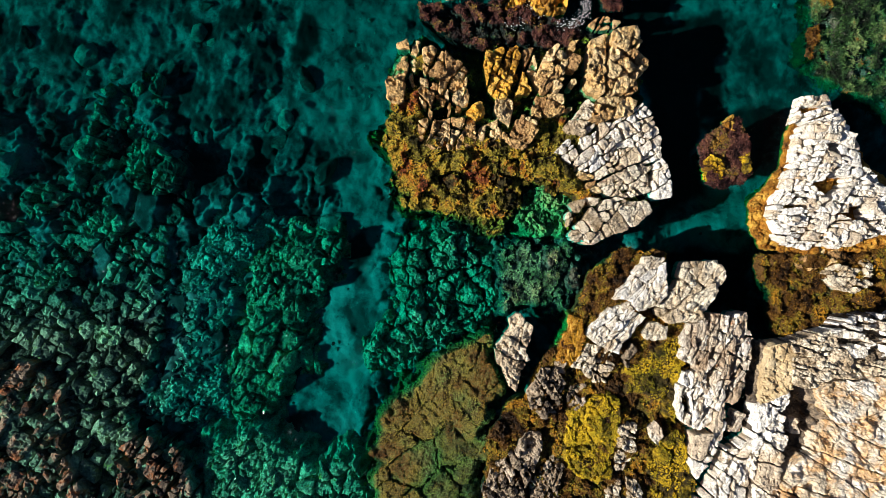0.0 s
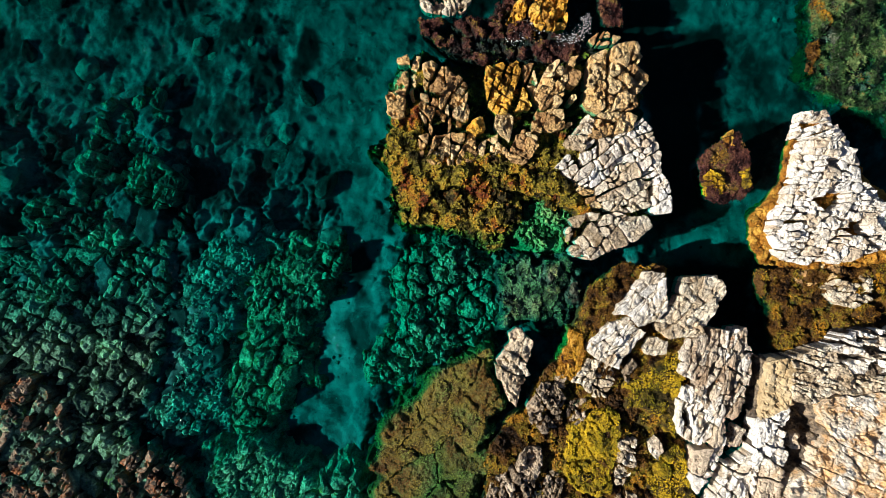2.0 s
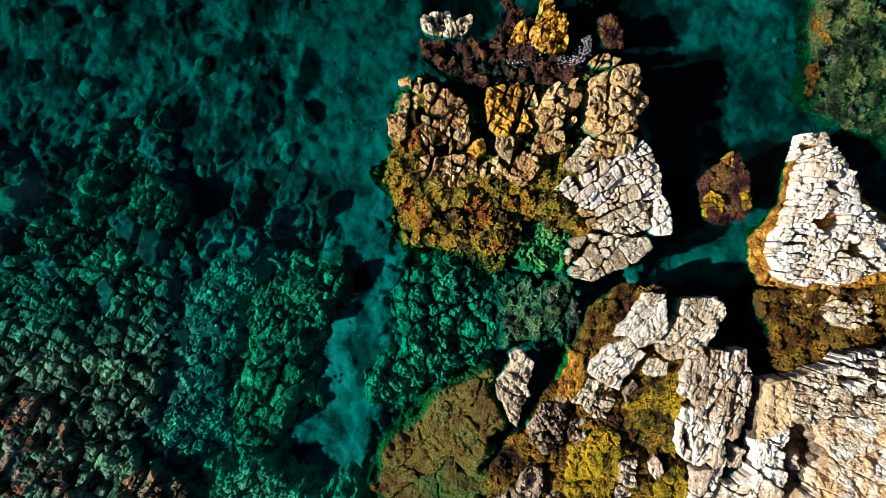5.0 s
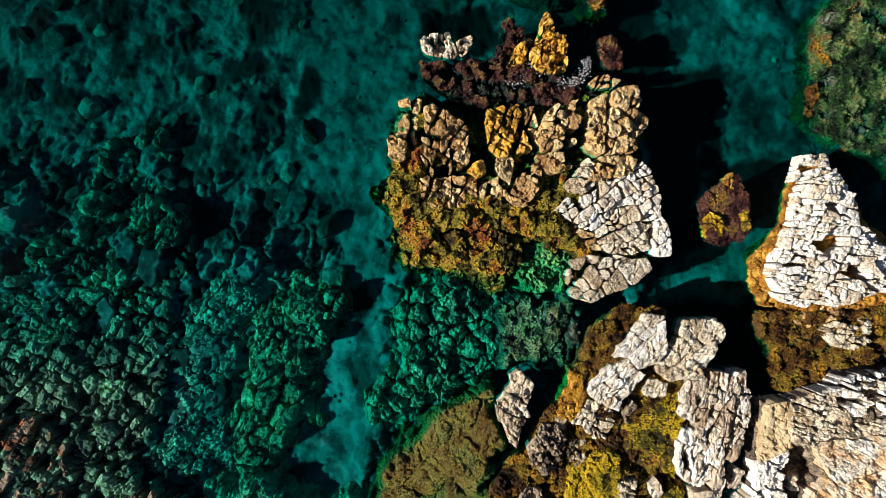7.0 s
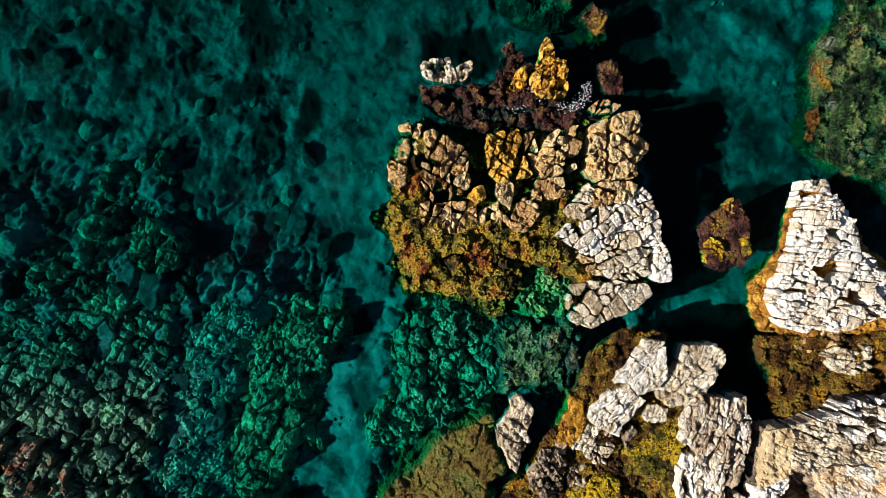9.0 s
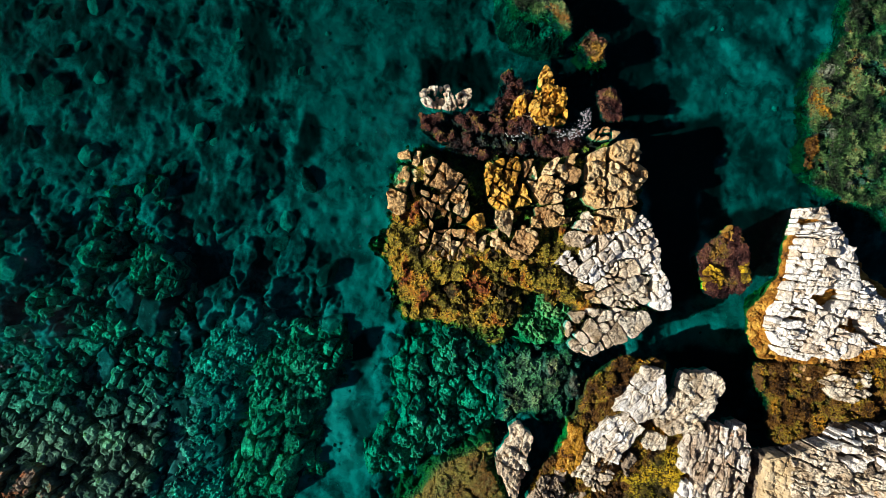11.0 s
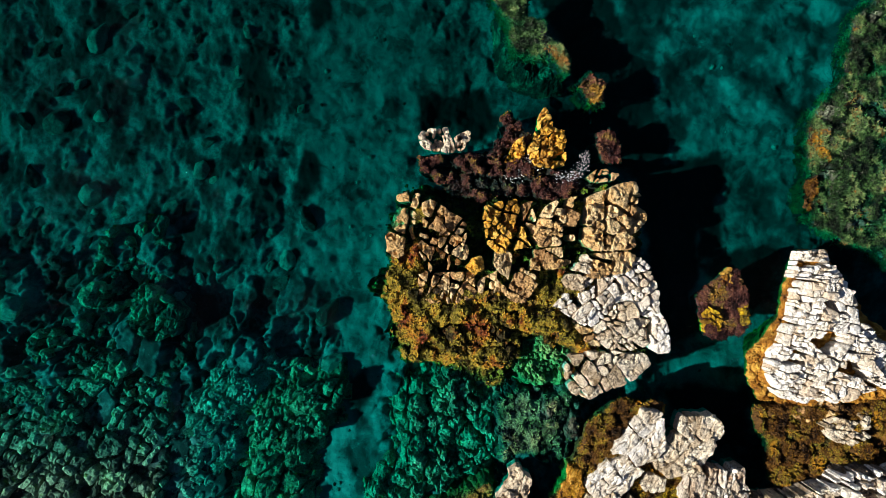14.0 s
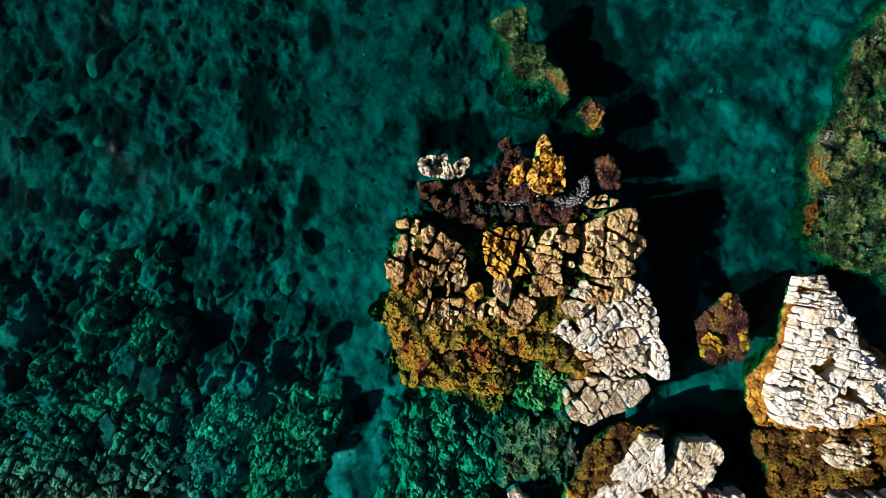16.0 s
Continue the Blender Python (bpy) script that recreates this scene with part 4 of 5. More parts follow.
STACK = [(1.53, 13.81), (2.30, 14.25), (2.97, 14.41), (3.10, 13.72), (2.97, 13.18), (3.54, 13.05), (3.92, 12.38), (4.44, 11.81), (4.44, 11.14), (4.11, 10.85), (3.64, 11.71), (3.06, 11.58), (2.30, 11.71), (2.10, 12.57), (1.72, 13.43)]
stack = shelf("weedy_rock", STACK, -0.02, M_DARKREEF, "ragged rock stack covered in grey-green seaweed", "rock", lump=(0.5, 0.22), crack=0.12, k=83, undercut=0.7)
SMALL_STACK = [(4.36, 10.70), (5.07, 11.27), (5.70, 10.85), (5.59, 9.99), (4.97, 9.89)]
small_stack = shelf("weedy_rock", SMALL_STACK, 0.03, M_BROWN, "small rock tufted with brown seaweed", "rock", lump=(0.35, 0.2), k=89, undercut=0.7)
WINE_STACK = [(5.05, 9.11), (5.71, 9.34), (6.21, 8.77), (6.09, 8.07), (5.33, 7.93)]
wine_stack = shelf("weedy_rock", WINE_STACK, 0.12, M_PURPLE, "small rock covered in wine-red and ochre growth", "rock", lump=(0.35, 0.2), k=97, undercut=0.7)
EAST_REEF = [(14.85, 14.18), (13.80, 12.93), (13.51, 10.93), (12.26, 9.59), (12.21, 8.06), (12.55, 7.29), (12.28, 5.95), (13.13, 5.47), (14.46, 4.99), (15.00, 4.42), (17.53, 4.04), (17.53, 16.47), (15.61, 15.71)]
east_reef = shelf("weedy_reef", EAST_REEF, lambda x, y: -0.03 - 0.22 * smooth(13.8, 15.2, x), M_DARKREEF, "reef thick with tangled green and brown seaweed", "reef", lump=(0.5, 0.42), crack=0.2, k=101, chip=0.15, undercut=0.7)
RUST_PATCH = [(12.24, 9.21), (12.76, 9.45), (13.25, 8.92), (13.06, 8.05), (12.57, 7.93)]
rust_patch = shelf("weedy_rock", RUST_PATCH, 0.10, M_BROWN, "rust-brown weedy rock at the edge of a reef", "rock", lump=(0.4, 0.26), k=105, skirt=0.5, ragged=0.4, low=-0.8, undercut=0.5)
RUST_STRIP = [(12.24, 7.40), (12.68, 7.63), (12.76, 6.41), (12.37, 6.22)]
rust_strip = shelf("weedy_rock", RUST_STRIP, 0.10, M_BROWN, "narrow rust-brown weedy rock at the edge of a reef", "rock", lump=(0.4, 0.26), k=106, skirt=0.4, ragged=0.35, low=-0.8, undercut=0.5)
OLIVE_ROCK = [(8.49, 3.55), (9.02, 4.02), (9.58, 4.55), (10.06, 4.59), (10.44, 3.55), (10.44, 2.60), (10.15, 2.04), (9.40, 1.94), (8.83, 2.19), (8.64, 2.79)]
olive_rock = shelf("growth_covered_rock", OLIVE_ROCK, 0.10, M_PURPLE, "low rock with wine, orange and yellow growth standing in water", "rock", lump=(0.5, 0.2), k=103, skirt=0.3, undercut=0.7)
TIP_RIM = [(11.66, 4.28), (11.98, 5.17), (13.03, 5.23), (13.60, 4.03), (14.45, 2.70), (17.01, 1.66), (17.01, 0.04), (13.60, -0.18), (11.70, -0.28), (10.65, -0.05), (10.27, 0.52), (10.18, 1.56), (10.75, 2.13), (11.28, 2.99)]
tip_rock = shelf("limestone_rock", TIP_RIM, 0.16, M_OCHRE, "pointed white limestone rock with an ochre-stained foot", "rock", lump=(0.6, 0.16), crack=0.08, k=107, skirt=0.3, undercut=0.7)

# ---- fractured outcrops above the water ----
rock("fractured_rock", [
    ([(-1.58, 6.97), (-1.17, 7.12), (-1.13, 6.55), (-1.24, 5.80), (-1.28, 4.93), (-1.58, 4.82), (-1.92, 5.01), (-1.85, 5.89), (-1.68, 6.36)], 0.32),
    ([(-1.05, 7.10), (-0.79, 7.06), (-0.88, 6.35), (-1.02, 5.41), (-1.13, 5.45), (-1.09, 6.35)], 0.25),
    ([(-0.73, 6.70), (-0.41, 6.85), (0.11, 6.51), (0.45, 6.32), (0.82, 5.99), (0.82, 5.39), (0.86, 4.79), (0.58, 4.60), (0.21, 4.45), (-0.45, 4.36), (-0.67, 4.64), (-0.82, 5.11), (-0.79, 5.57), (-0.67, 5.95)], 0.42),
    ([(-0.87, 4.25), (-0.60, 4.39), (0.30, 4.33), (0.96, 4.39), (1.09, 4.10), (1.21, 3.54), (0.68, 3.31), (-0.26, 3.25), (-0.79, 3.63)], 0.30),
    ([(0.72, 4.48), (0.98, 4.82), (1.28, 4.93), (1.39, 4.48), (1.02, 4.25)], 0.38, M_OCHRESTONE),
    ([(1.42, 6.60), (1.80, 6.73), (2.51, 6.88), (2.54, 6.32), (2.82, 5.39), (3.01, 5.20), (2.64, 5.09), (1.80, 4.98), (1.50, 5.29), (1.38, 5.95)], 0.45, M_OCHRESTONE),
    ([(1.71, 5.02), (2.27, 5.14), (2.33, 4.65), (2.18, 4.09), (2.27, 3.52), (2.08, 3.34), (1.61, 3.52), (1.80, 3.90), (1.65, 4.46)], 0.40),
    ([(2.27, 3.99), (2.64, 4.56), (3.21, 4.93), (3.34, 4.27), (3.02, 3.62), (2.74, 3.34), (2.18, 3.37)], 0.42),
    ([(1.21, 4.07), (1.90, 4.44), (1.85, 3.54), (1.47, 3.31), (1.15, 3.54)], 0.32),
    ([(2.59, 6.62), (3.02, 6.71), (3.15, 5.96), (3.21, 5.74), (3.02, 5.59), (2.74, 6.15)], 0.38),
    ([(3.17, 6.10), (3.54, 6.65), (4.01, 6.93), (4.47, 6.87), (4.57, 6.28), (4.34, 5.72), (4.38, 5.24), (3.27, 5.24), (2.99, 5.54)], 0.58),
    ([(3.08, 5.16), (4.05, 5.21), (4.05, 4.56), (3.86, 4.42), (3.49, 4.46), (3.11, 4.80)], 0.42),
    ([(4.14, 5.21), (4.35, 5.25), (4.28, 4.56), (4.09, 4.52)], 0.40),
    ([(4.81, 6.94), (5.64, 7.16), (6.00, 7.34), (6.37, 7.38), (6.74, 6.70), (6.87, 6.24), (6.83, 5.96), (6.37, 5.65), (6.46, 5.23), (6.19, 5.08), (5.17, 5.10), (4.71, 5.23), (4.75, 6.05)], 0.75),
    ([(5.11, 5.03), (6.22, 5.06), (6.40, 4.88), (6.22, 4.32), (5.48, 4.23), (5.11, 4.08), (4.74, 4.19)], 0.62),
    ([(4.78, 5.00), (5.00, 4.72), (4.63, 3.70), (4.12, 3.75), (3.99, 4.03), (4.40, 4.44)], 0.48, M_CREAM),
], M_TAN, "tan and ochre fractured limestone blocks of a rock island", size=0.66, stretch=1.2, angle=72, seed=5, gap=0.04, rise=0.20, foot=-0.8, pits=0.18, lost=0.14, again=0.45, shoulder=0.22, rough=0.07, tilt=0.30)
rock("fractured_rock", [
    ([(3.72, 3.18), (4.09, 3.55), (4.92, 4.16), (5.66, 4.16), (6.59, 4.82), (6.87, 4.60), (7.24, 3.68), (7.18, 3.03), (6.96, 2.84), (6.59, 2.84), (6.31, 3.40), (5.76, 3.27), (5.39, 2.84), (5.02, 2.53), (4.55, 2.66)], 0.68),
    ([(5.03, 2.48), (5.40, 2.79), (5.77, 3.24), (6.29, 3.35), (6.57, 2.79), (6.94, 2.75), (6.83, 1.92), (6.24, 1.70), (5.68, 1.73), (5.25, 1.92)], 0.62, M_CREAM),
    ([(7.02, 2.79), (7.20, 2.98), (7.50, 2.57), (7.54, 1.73), (7.02, 1.66), (6.89, 1.92)], 0.62),
    ([(4.37, 2.73), (4.59, 2.63), (5.02, 2.48), (5.26, 1.83), (4.92, 1.89), (4.59, 2.26)], 0.50, M_TAN),
    ([(4.09, 0.90), (4.22, 1.55), (4.78, 1.70), (5.71, 1.68), (6.83, 1.55), (7.01, 1.27), (6.45, 0.81), (5.62, 0.49), (4.96, 0.12), (4.31, 0.25)], 0.52, M_CREAM),
], M_WHITE, "sun-bleached white limestone cracked into angular blocks", size=0.62, stretch=1.2, angle=38, seed=9, gap=0.04, foot=-0.5, again=0.6, rough=0.032, pits=0.06, tilt=0.2)
rock("fractured_rock", [
    ([(-0.89, 8.90), (-0.66, 9.18), (0.19, 9.28), (0.38, 8.86), (0.66, 9.09), (0.98, 9.18), (0.98, 8.86), (0.66, 8.43), (0.19, 8.39), (-0.57, 8.52)], 0.28),
], M_CREAM, "small cream limestone rock pitted and dark between", size=0.6, seed=12, gap=0.018, pits=0.42, rough=0.16, shoulder=0.1)
rock("fractured_rock", [
    ([(2.86, 8.42), (3.10, 8.89), (3.20, 9.55), (3.48, 9.92), (3.67, 9.55), (3.86, 9.08), (4.10, 9.17), (4.16, 7.95), (3.67, 7.84), (3.01, 7.95)], 0.38),
    ([(2.37, 8.72), (2.75, 8.91), (2.80, 8.34), (2.37, 7.96), (2.08, 8.06)], 0.22),
], M_OCHRESTONE, "pointed rock coated in orange-yellow growth", size=0.62, seed=14, gap=0.012, pits=0.42, rough=0.20, tilt=0.35, rise=0.16)
rock("fractured_rock", [([(4.88, 7.54), (5.29, 7.81), (5.67, 7.84), (6.05, 7.67), (5.76, 7.43), (5.01, 7.39)], 0.25)], M_TAN, "low tan stones at the foot of the island", size=0.3, seed=15)
rock("block", [
    ([(11.58, 4.33), (11.84, 5.09), (12.62, 5.11), (12.82, 4.70), (13.10, 4.24), (13.33, 3.96), (13.60, 3.46), (13.88, 2.90), (14.22, 2.44), (14.44, 2.16), (15.14, 1.64), (16.63, 1.18), (16.63, 0.34), (14.40, 0.49), (13.29, 0.06), (12.17, -0.07), (11.25, 0.12), (10.91, 0.49), (10.76, 1.08), (10.91, 1.73), (11.28, 2.29), (11.47, 2.75), (11.58, 3.50)], 0.95),
], M_WHITE, "pointed white limestone rock split by fine bedding cracks", size=0.52, stretch=1.15, angle=-14, seed=21, gap=0.024, rise=0.11, shoulder=0.5, again=0.75, foot=0.0, rough=0.04, pits=0.09, tilt=0.18, lost=0.08, onto=tip_rock,
     hollows=([(12.3, 2.5), (12.9, 2.7), (13.2, 2.2), (12.9, 1.8), (12.4, 1.9)], [(12.6, 3.3), (13.0, 3.4), (13.1, 3.0), (12.7, 2.9)], [(13.4, 1.3), (14.0, 1.4), (13.9, 1.0), (13.5, 0.9)]))
rock("fractured_rock", [
    ([(12.71, -0.79), (13.08, -0.49), (13.84, -0.70), (14.34, -1.17), (13.84, -1.47), (13.27, -1.36), (12.90, -1.26)], 0.40),
    ([(13.95, -0.33), (14.30, -0.29), (14.36, -0.99), (13.98, -0.99)], 0.36),
    ([(11.61, -0.27), (12.55, 0.05), (13.49, -0.04), (13.40, -0.33), (12.36, -0.74), (11.99, -0.65)], 0.30, M_TAN),
], M_CREAM, "small cream limestone rocks on a weedy shelf", size=0.4, stretch=1.5, angle=-15, seed=23)
rock("slab", [
    ([(5.61, -1.65), (6.76, -0.26), (7.22, -0.30), (7.35, -1.04), (7.42, -1.35), (7.03, -1.87), (6.39, -2.06), (6.06, -1.69)], 0.75),
    ([(4.75, -2.81), (5.49, -1.89), (6.09, -1.77), (6.38, -2.11), (6.72, -2.29), (6.09, -3.00), (5.77, -3.48), (5.12, -3.18), (4.84, -2.96)], 0.60),
], M_SLAB, "tilted white limestone slab broken across", size=0.42, stretch=2.6, angle=50, seed=25, gap=0.010, rise=0.05, again=0.3, lost=0.0, shoulder=0.12, rough=0.035, pits=0.06)
rock("slab", [
    ([(7.03, -2.07), (7.63, -1.24), (8.00, -0.40), (8.46, -0.36), (9.02, -0.36), (9.26, -0.77), (9.21, -1.20), (8.87, -1.70), (8.46, -2.35), (7.54, -2.48), (7.13, -2.29)], 0.65),
    ([(6.64, -2.81), (6.96, -2.38), (7.54, -2.57), (7.43, -2.96), (6.77, -3.08)], 0.40),
], M_CREAM, "grey-cream weathered limestone slab", size=0.50, stretch=2.0, angle=52, seed=27, gap=0.010, rise=0.05, again=0.3, lost=0.0, shoulder=0.12, rough=0.045, pits=0.07)
rock("fractured_rock", [
    ([(4.89, -3.17), (5.64, -3.36), (5.74, -3.83), (5.46, -4.48), (4.99, -4.48), (4.61, -4.01), (4.28, -3.98)], 0.38, M_CREAM),
    ([(6.01, -3.66), (6.33, -3.15), (6.56, -3.38), (6.11, -4.04)], 0.28),
    ([(3.98, -3.06), (4.26, -2.87), (4.45, -3.62), (4.07, -3.81)], 0.25, M_OCHRE),
], M_GREY, "grey and tan broken stones below a slab", size=0.4, stretch=1.3, angle=70, seed=29)
rock("bedded_rock", [
    ([(7.82, -3.66), (7.88, -2.92), (8.16, -2.46), (8.67, -2.22), (8.78, -2.92), (8.56, -3.47), (8.28, -3.84)], 0.62),
    ([(8.84, -2.14), (9.43, -2.17), (9.89, -2.08), (10.09, -2.91), (10.01, -3.64), (9.83, -4.55), (9.47, -5.10), (8.88, -5.01), (8.42, -4.55), (8.33, -4.00), (8.66, -3.36)], 0.85),
    ([(7.70, -5.22), (7.77, -4.57), (7.97, -4.11), (8.47, -4.02), (8.83, -4.57), (9.20, -4.76), (9.29, -5.31), (9.20, -5.95), (8.38, -6.01), (7.92, -5.79)], 0.72, M_WHITE),
    ([(9.63, -5.30), (10.00, -5.48), (10.32, -5.86), (10.28, -6.14), (9.48, -6.10)], 0.45),
], M_BEDDED, "upright-bedded limestone rock, white and tan with dark joints", size=0.26, stretch=3.4, angle=72, seed=31, gap=0.022, rise=0.13, again=0.2, shoulder=0.2, lost=0.06, rough=0.05)
rock("bedded_rock", [
    ([(8.20, -6.11), (9.25, -6.02), (9.16, -6.44), (8.70, -7.18), (8.33, -7.59), (8.14, -7.18)], 0.70),
    ([(9.33, -6.59), (10.12, -6.19), (10.21, -6.59), (10.03, -7.33), (9.88, -8.43), (9.88, -10.27), (8.10, -10.27), (8.34, -8.43), (8.96, -7.51)], 0.80),
], M_WHITE, "white limestone shore blocks with ochre joints", size=0.6, stretch=1.5, angle=62, seed=33, gap=0.03, rough=0.04, pits=0.05)
rock("fractured_rock", [
    ([(1.79, -3.76), (1.72, -3.35), (2.16, -2.68), (2.26, -2.27), (2.50, -2.09), (2.72, -2.37), (2.98, -2.59), (2.95, -3.06), (2.72, -3.43), (2.91, -3.76), (2.63, -3.99), (2.44, -4.74), (2.26, -4.64), (1.98, -3.99)], 0.55),
], M_CREAM, "narrow upright grey limestone rock edged with tan", size=1.1, stretch=1.7, angle=70, seed=35, shoulder=0.15, rough=0.09, gap=0.012, pits=0.16)
rock("fractured_rock", [
    ([(2.74, -4.76), (3.30, -4.01), (3.81, -3.98), (4.09, -4.54), (3.83, -5.51), (3.30, -5.70), (2.93, -5.33)], 0.40),
    ([(4.20, -4.67), (4.80, -4.48), (4.91, -5.04), (4.52, -5.46), (4.11, -5.14)], 0.38),
    ([(3.77, -3.73), (4.14, -3.73), (4.05, -4.20), (3.77, -4.11)], 0.3),
], M_GREY, "rough grey weathered limestone rocks", size=0.55, angle=35, seed=37, gap=0.03, rough=0.14, rise=0.16, tilt=0.3, pits=0.2)
rock("fractured_rock", [
    ([(1.33, -7.89), (1.80, -7.14), (2.46, -6.73), (2.83, -6.11), (3.30, -6.17), (3.24, -6.73), (3.11, -7.33), (2.74, -8.08), (2.78, -10.48), (1.24, -10.48)], 0.38),
    ([(2.98, -7.89), (3.77, -6.77), (4.09, -7.33), (3.90, -8.08), (4.09, -10.48), (2.93, -10.48)], 0.36),
], M_GREY, "grey-brown broken rocks along the shore", size=0.6, stretch=1.5, angle=48, seed=39, gap=0.03, rough=0.14, rise=0.18, tilt=0.3, pits=0.2)
rock("fractured_rock", [
    ([(5.83, -5.89), (6.43, -5.89), (6.43, -6.73), (6.06, -7.43), (5.74, -7.48), (5.74, -6.54)], 0.42),
    ([(5.46, -8.08), (5.83, -7.71), (6.49, -7.67), (6.71, -8.04), (6.34, -10.48), (5.46, -10.48)], 0.40),
], M_CREAM, "cream limestone rocks between yellow weed", size=0.4, stretch=1.3, angle=80, seed=41)
rock("stone", [([(6.83, -5.98), (7.05, -5.74), (7.35, -6.08), (7.14, -6.49), (6.90, -6.36)], 0.45)], M_WHITE, "loose white limestone stone", size=0.9, seed=43)

# ---- the high shore rock ----
CLIFF = [(10.45, -3.09), (11.14, -2.98), (11.86, -2.80), (12.58, -2.55), (12.95, -2.26), (14.18, -2.08), (16.92, -1.97), (16.92, -10.11), (9.87, -10.11), (10.02, -7.94), (10.02, -6.31), (10.14, -5.04), (10.23, -3.96)]
HOLES = [[(11.29, -4.53), (11.92, -4.44), (12.01, -4.80), (12.38, -5.43), (11.92, -5.89), (11.38, -5.80), (11.20, -5.25)], [(11.29, -6.02), (11.74, -6.07), (11.92, -6.62), (11.38, -6.74), (11.02, -7.43), (10.83, -7.25), (11.11, -6.53)],
         [(13.65, -4.44), (14.25, -4.34), (14.25, -4.71), (13.83, -4.71)], [(11.74, -7.16), (12.65, -7.34), (12.61, -7.65), (12.11, -7.43)], [(13.29, -4.98), (14.11, -5.11), (13.92, -5.34)]]


def holes(x, y):
    d = np.zeros(x.shape)
    for i, outline in enumerate(HOLES):
        d = np.maximum(d, (0.55, 0.55, 0.5, 0.4, 0.4)[i] * smooth(-0.12, 0.14, inside(outline, x, y) + 0.12 * fbm(x, y, 3, 3, 130 + i)))
    return d


# base darker than its blocks: shade of hollows and cracks put into its colour
cliff = shelf("shore_cliff", CLIFF, lambda x, y: 0.62 + 0.2 * smooth(11, 14, x), M_GREY, "large cream limestone shore rock with dark hollows", "rock", step=0.035, lump=(0.55, 0.16), crack=0.10,
      stretch=2.2, angle=-20, k=127, carve=holes, chip=0.10, skirt=0.3, undercut=0.7)
rock("lobe", [
    ([(10.56, -3.16), (10.89, -3.01), (11.29, -3.01), (11.40, -3.64), (11.33, -4.55), (10.71, -4.82), (10.25, -5.10), (10.34, -4.00)], 1.05, M_SMOOTH),
    ([(10.20, -5.11), (10.65, -4.83), (11.23, -4.56), (11.20, -4.98), (11.05, -5.80), (11.16, -6.34), (10.92, -7.25), (10.69, -10.16), (9.89, -10.16), (10.07, -7.98), (10.07, -6.34)], 1.0, M_WHITE),
], M_CLIFF, "smooth tan lobe and white flank of the shore rock", size=1.1, stretch=1.6, angle=75, seed=51, foot=0.0, gap=0.025, rise=0.05, rough=0.07, shoulder=0.12, onto=cliff)
rock("band_block", [
    ([(11.22, -2.97), (11.80, -2.81), (12.52, -2.57), (12.70, -3.08), (13.15, -3.58), (14.68, -3.58), (16.83, -3.58), (16.83, -4.08), (13.96, -4.08), (12.52, -4.26), (11.80, -4.48), (11.26, -4.41), (11.19, -3.58)], 1.18, M_CREAM),
], M_CREAM, "grey-cream band of the shore rock with fine cracks", size=0.45, stretch=1.5, angle=-15, seed=53, foot=0.2, gap=0.014, again=0.8, rise=0.05, rough=0.08, shoulder=0.15, onto=cliff)
rock("flank_block", [
    ([(12.01, -4.55), (12.52, -4.30), (13.96, -4.12), (16.83, -4.12), (16.83, -10.05), (10.72, -10.05), (11.01, -7.36), (11.44, -6.78), (11.94, -6.60), (11.89, -6.01), (12.45, -5.47)], 1.15),
], M_CLIFF, "sloping cream and orange flank of the shore rock", size=1.15, stretch=1.7, angle=-28, seed=55, foot=0.2, gap=0.014, rise=0.08, rough=0.06, pits=0.10, tilt=0.12, shoulder=0.2, lost=0.06, again=0.4, onto=cliff)
rock("wedged_stone", [([(11.31, -5.55), (11.71, -5.50), (11.66, -6.05), (11.35, -6.10)], 0.8)], M_WHITE, "white stone wedged in a dark hollow", size=0.9, seed=57, foot=-0.2, onto=cliff)
rock("crown_block", [([(12.49, -2.63), (12.81, -2.27), (14.03, -2.06), (16.74, -1.99), (16.74, -3.49), (14.60, -3.49), (13.13, -3.49), (12.67, -3.02)], 1.32)], M_WHITE, "white limestone blocks on the shore rock", size=0.5, stretch=2.2, angle=-8, seed=45, foot=0.3, gap=0.06, lost=0.15, onto=cliff)
# growth lumps on the small rock in the water
rock("growth_lump", [([(8.73, 2.98), (9.03, 3.13), (9.37, 2.88), (9.43, 2.32), (9.18, 2.07), (8.80, 2.32)], 0.32)], M_GOLD, "bright yellow growth lump on a low rock", size=0.35, seed=61, foot=-0.1, gap=0.01, rough=0.08, onto=olive_rock)
rock("growth_lump", [([(9.43, 4.26), (9.75, 4.49), (9.82, 4.02), (9.60, 3.64), (9.41, 3.83)], 0.30)], M_OCHRE, "orange growth lump on a low rock", size=0.35, seed=62, foot=-0.1, gap=0.01, rough=0.08, onto=olive_rock)
rock("growth_lump", [([(9.90, 3.54), (10.22, 3.73), (10.43, 3.36), (10.35, 2.69), (10.17, 2.45), (9.98, 2.98)], 0.26)], M_YELLOW, "olive growth lump on a low rock", size=0.4, seed=63, foot=-0.1, gap=0.01, rough=0.08, onto=olive_rock)

# ---- seaweed ----
fronds("seaweed", apron, [APRON], M_WEED_OLIVE, "olive and rust seaweed tufts", 1500, k=1, above=-0.16, length=(0.025, 0.065))
fronds("seaweed", platform, [PLATFORM], M_WEED_TURF, "olive-brown seaweed turf", 1300, k=2, above=-0.45, length=(0.018, 0.045))
fronds("seaweed", shore, [SHORE], M_WEED_BROWN, "brown and rust seaweed", 1200, k=3, above=-0.03, length=(0.03, 0.07))
fronds("seaweed", east_shelf, [EAST_SHELF], M_WEED_BROWN, "brown and rust seaweed", 1200, k=13, above=-0.03, length=(0.03, 0.07))
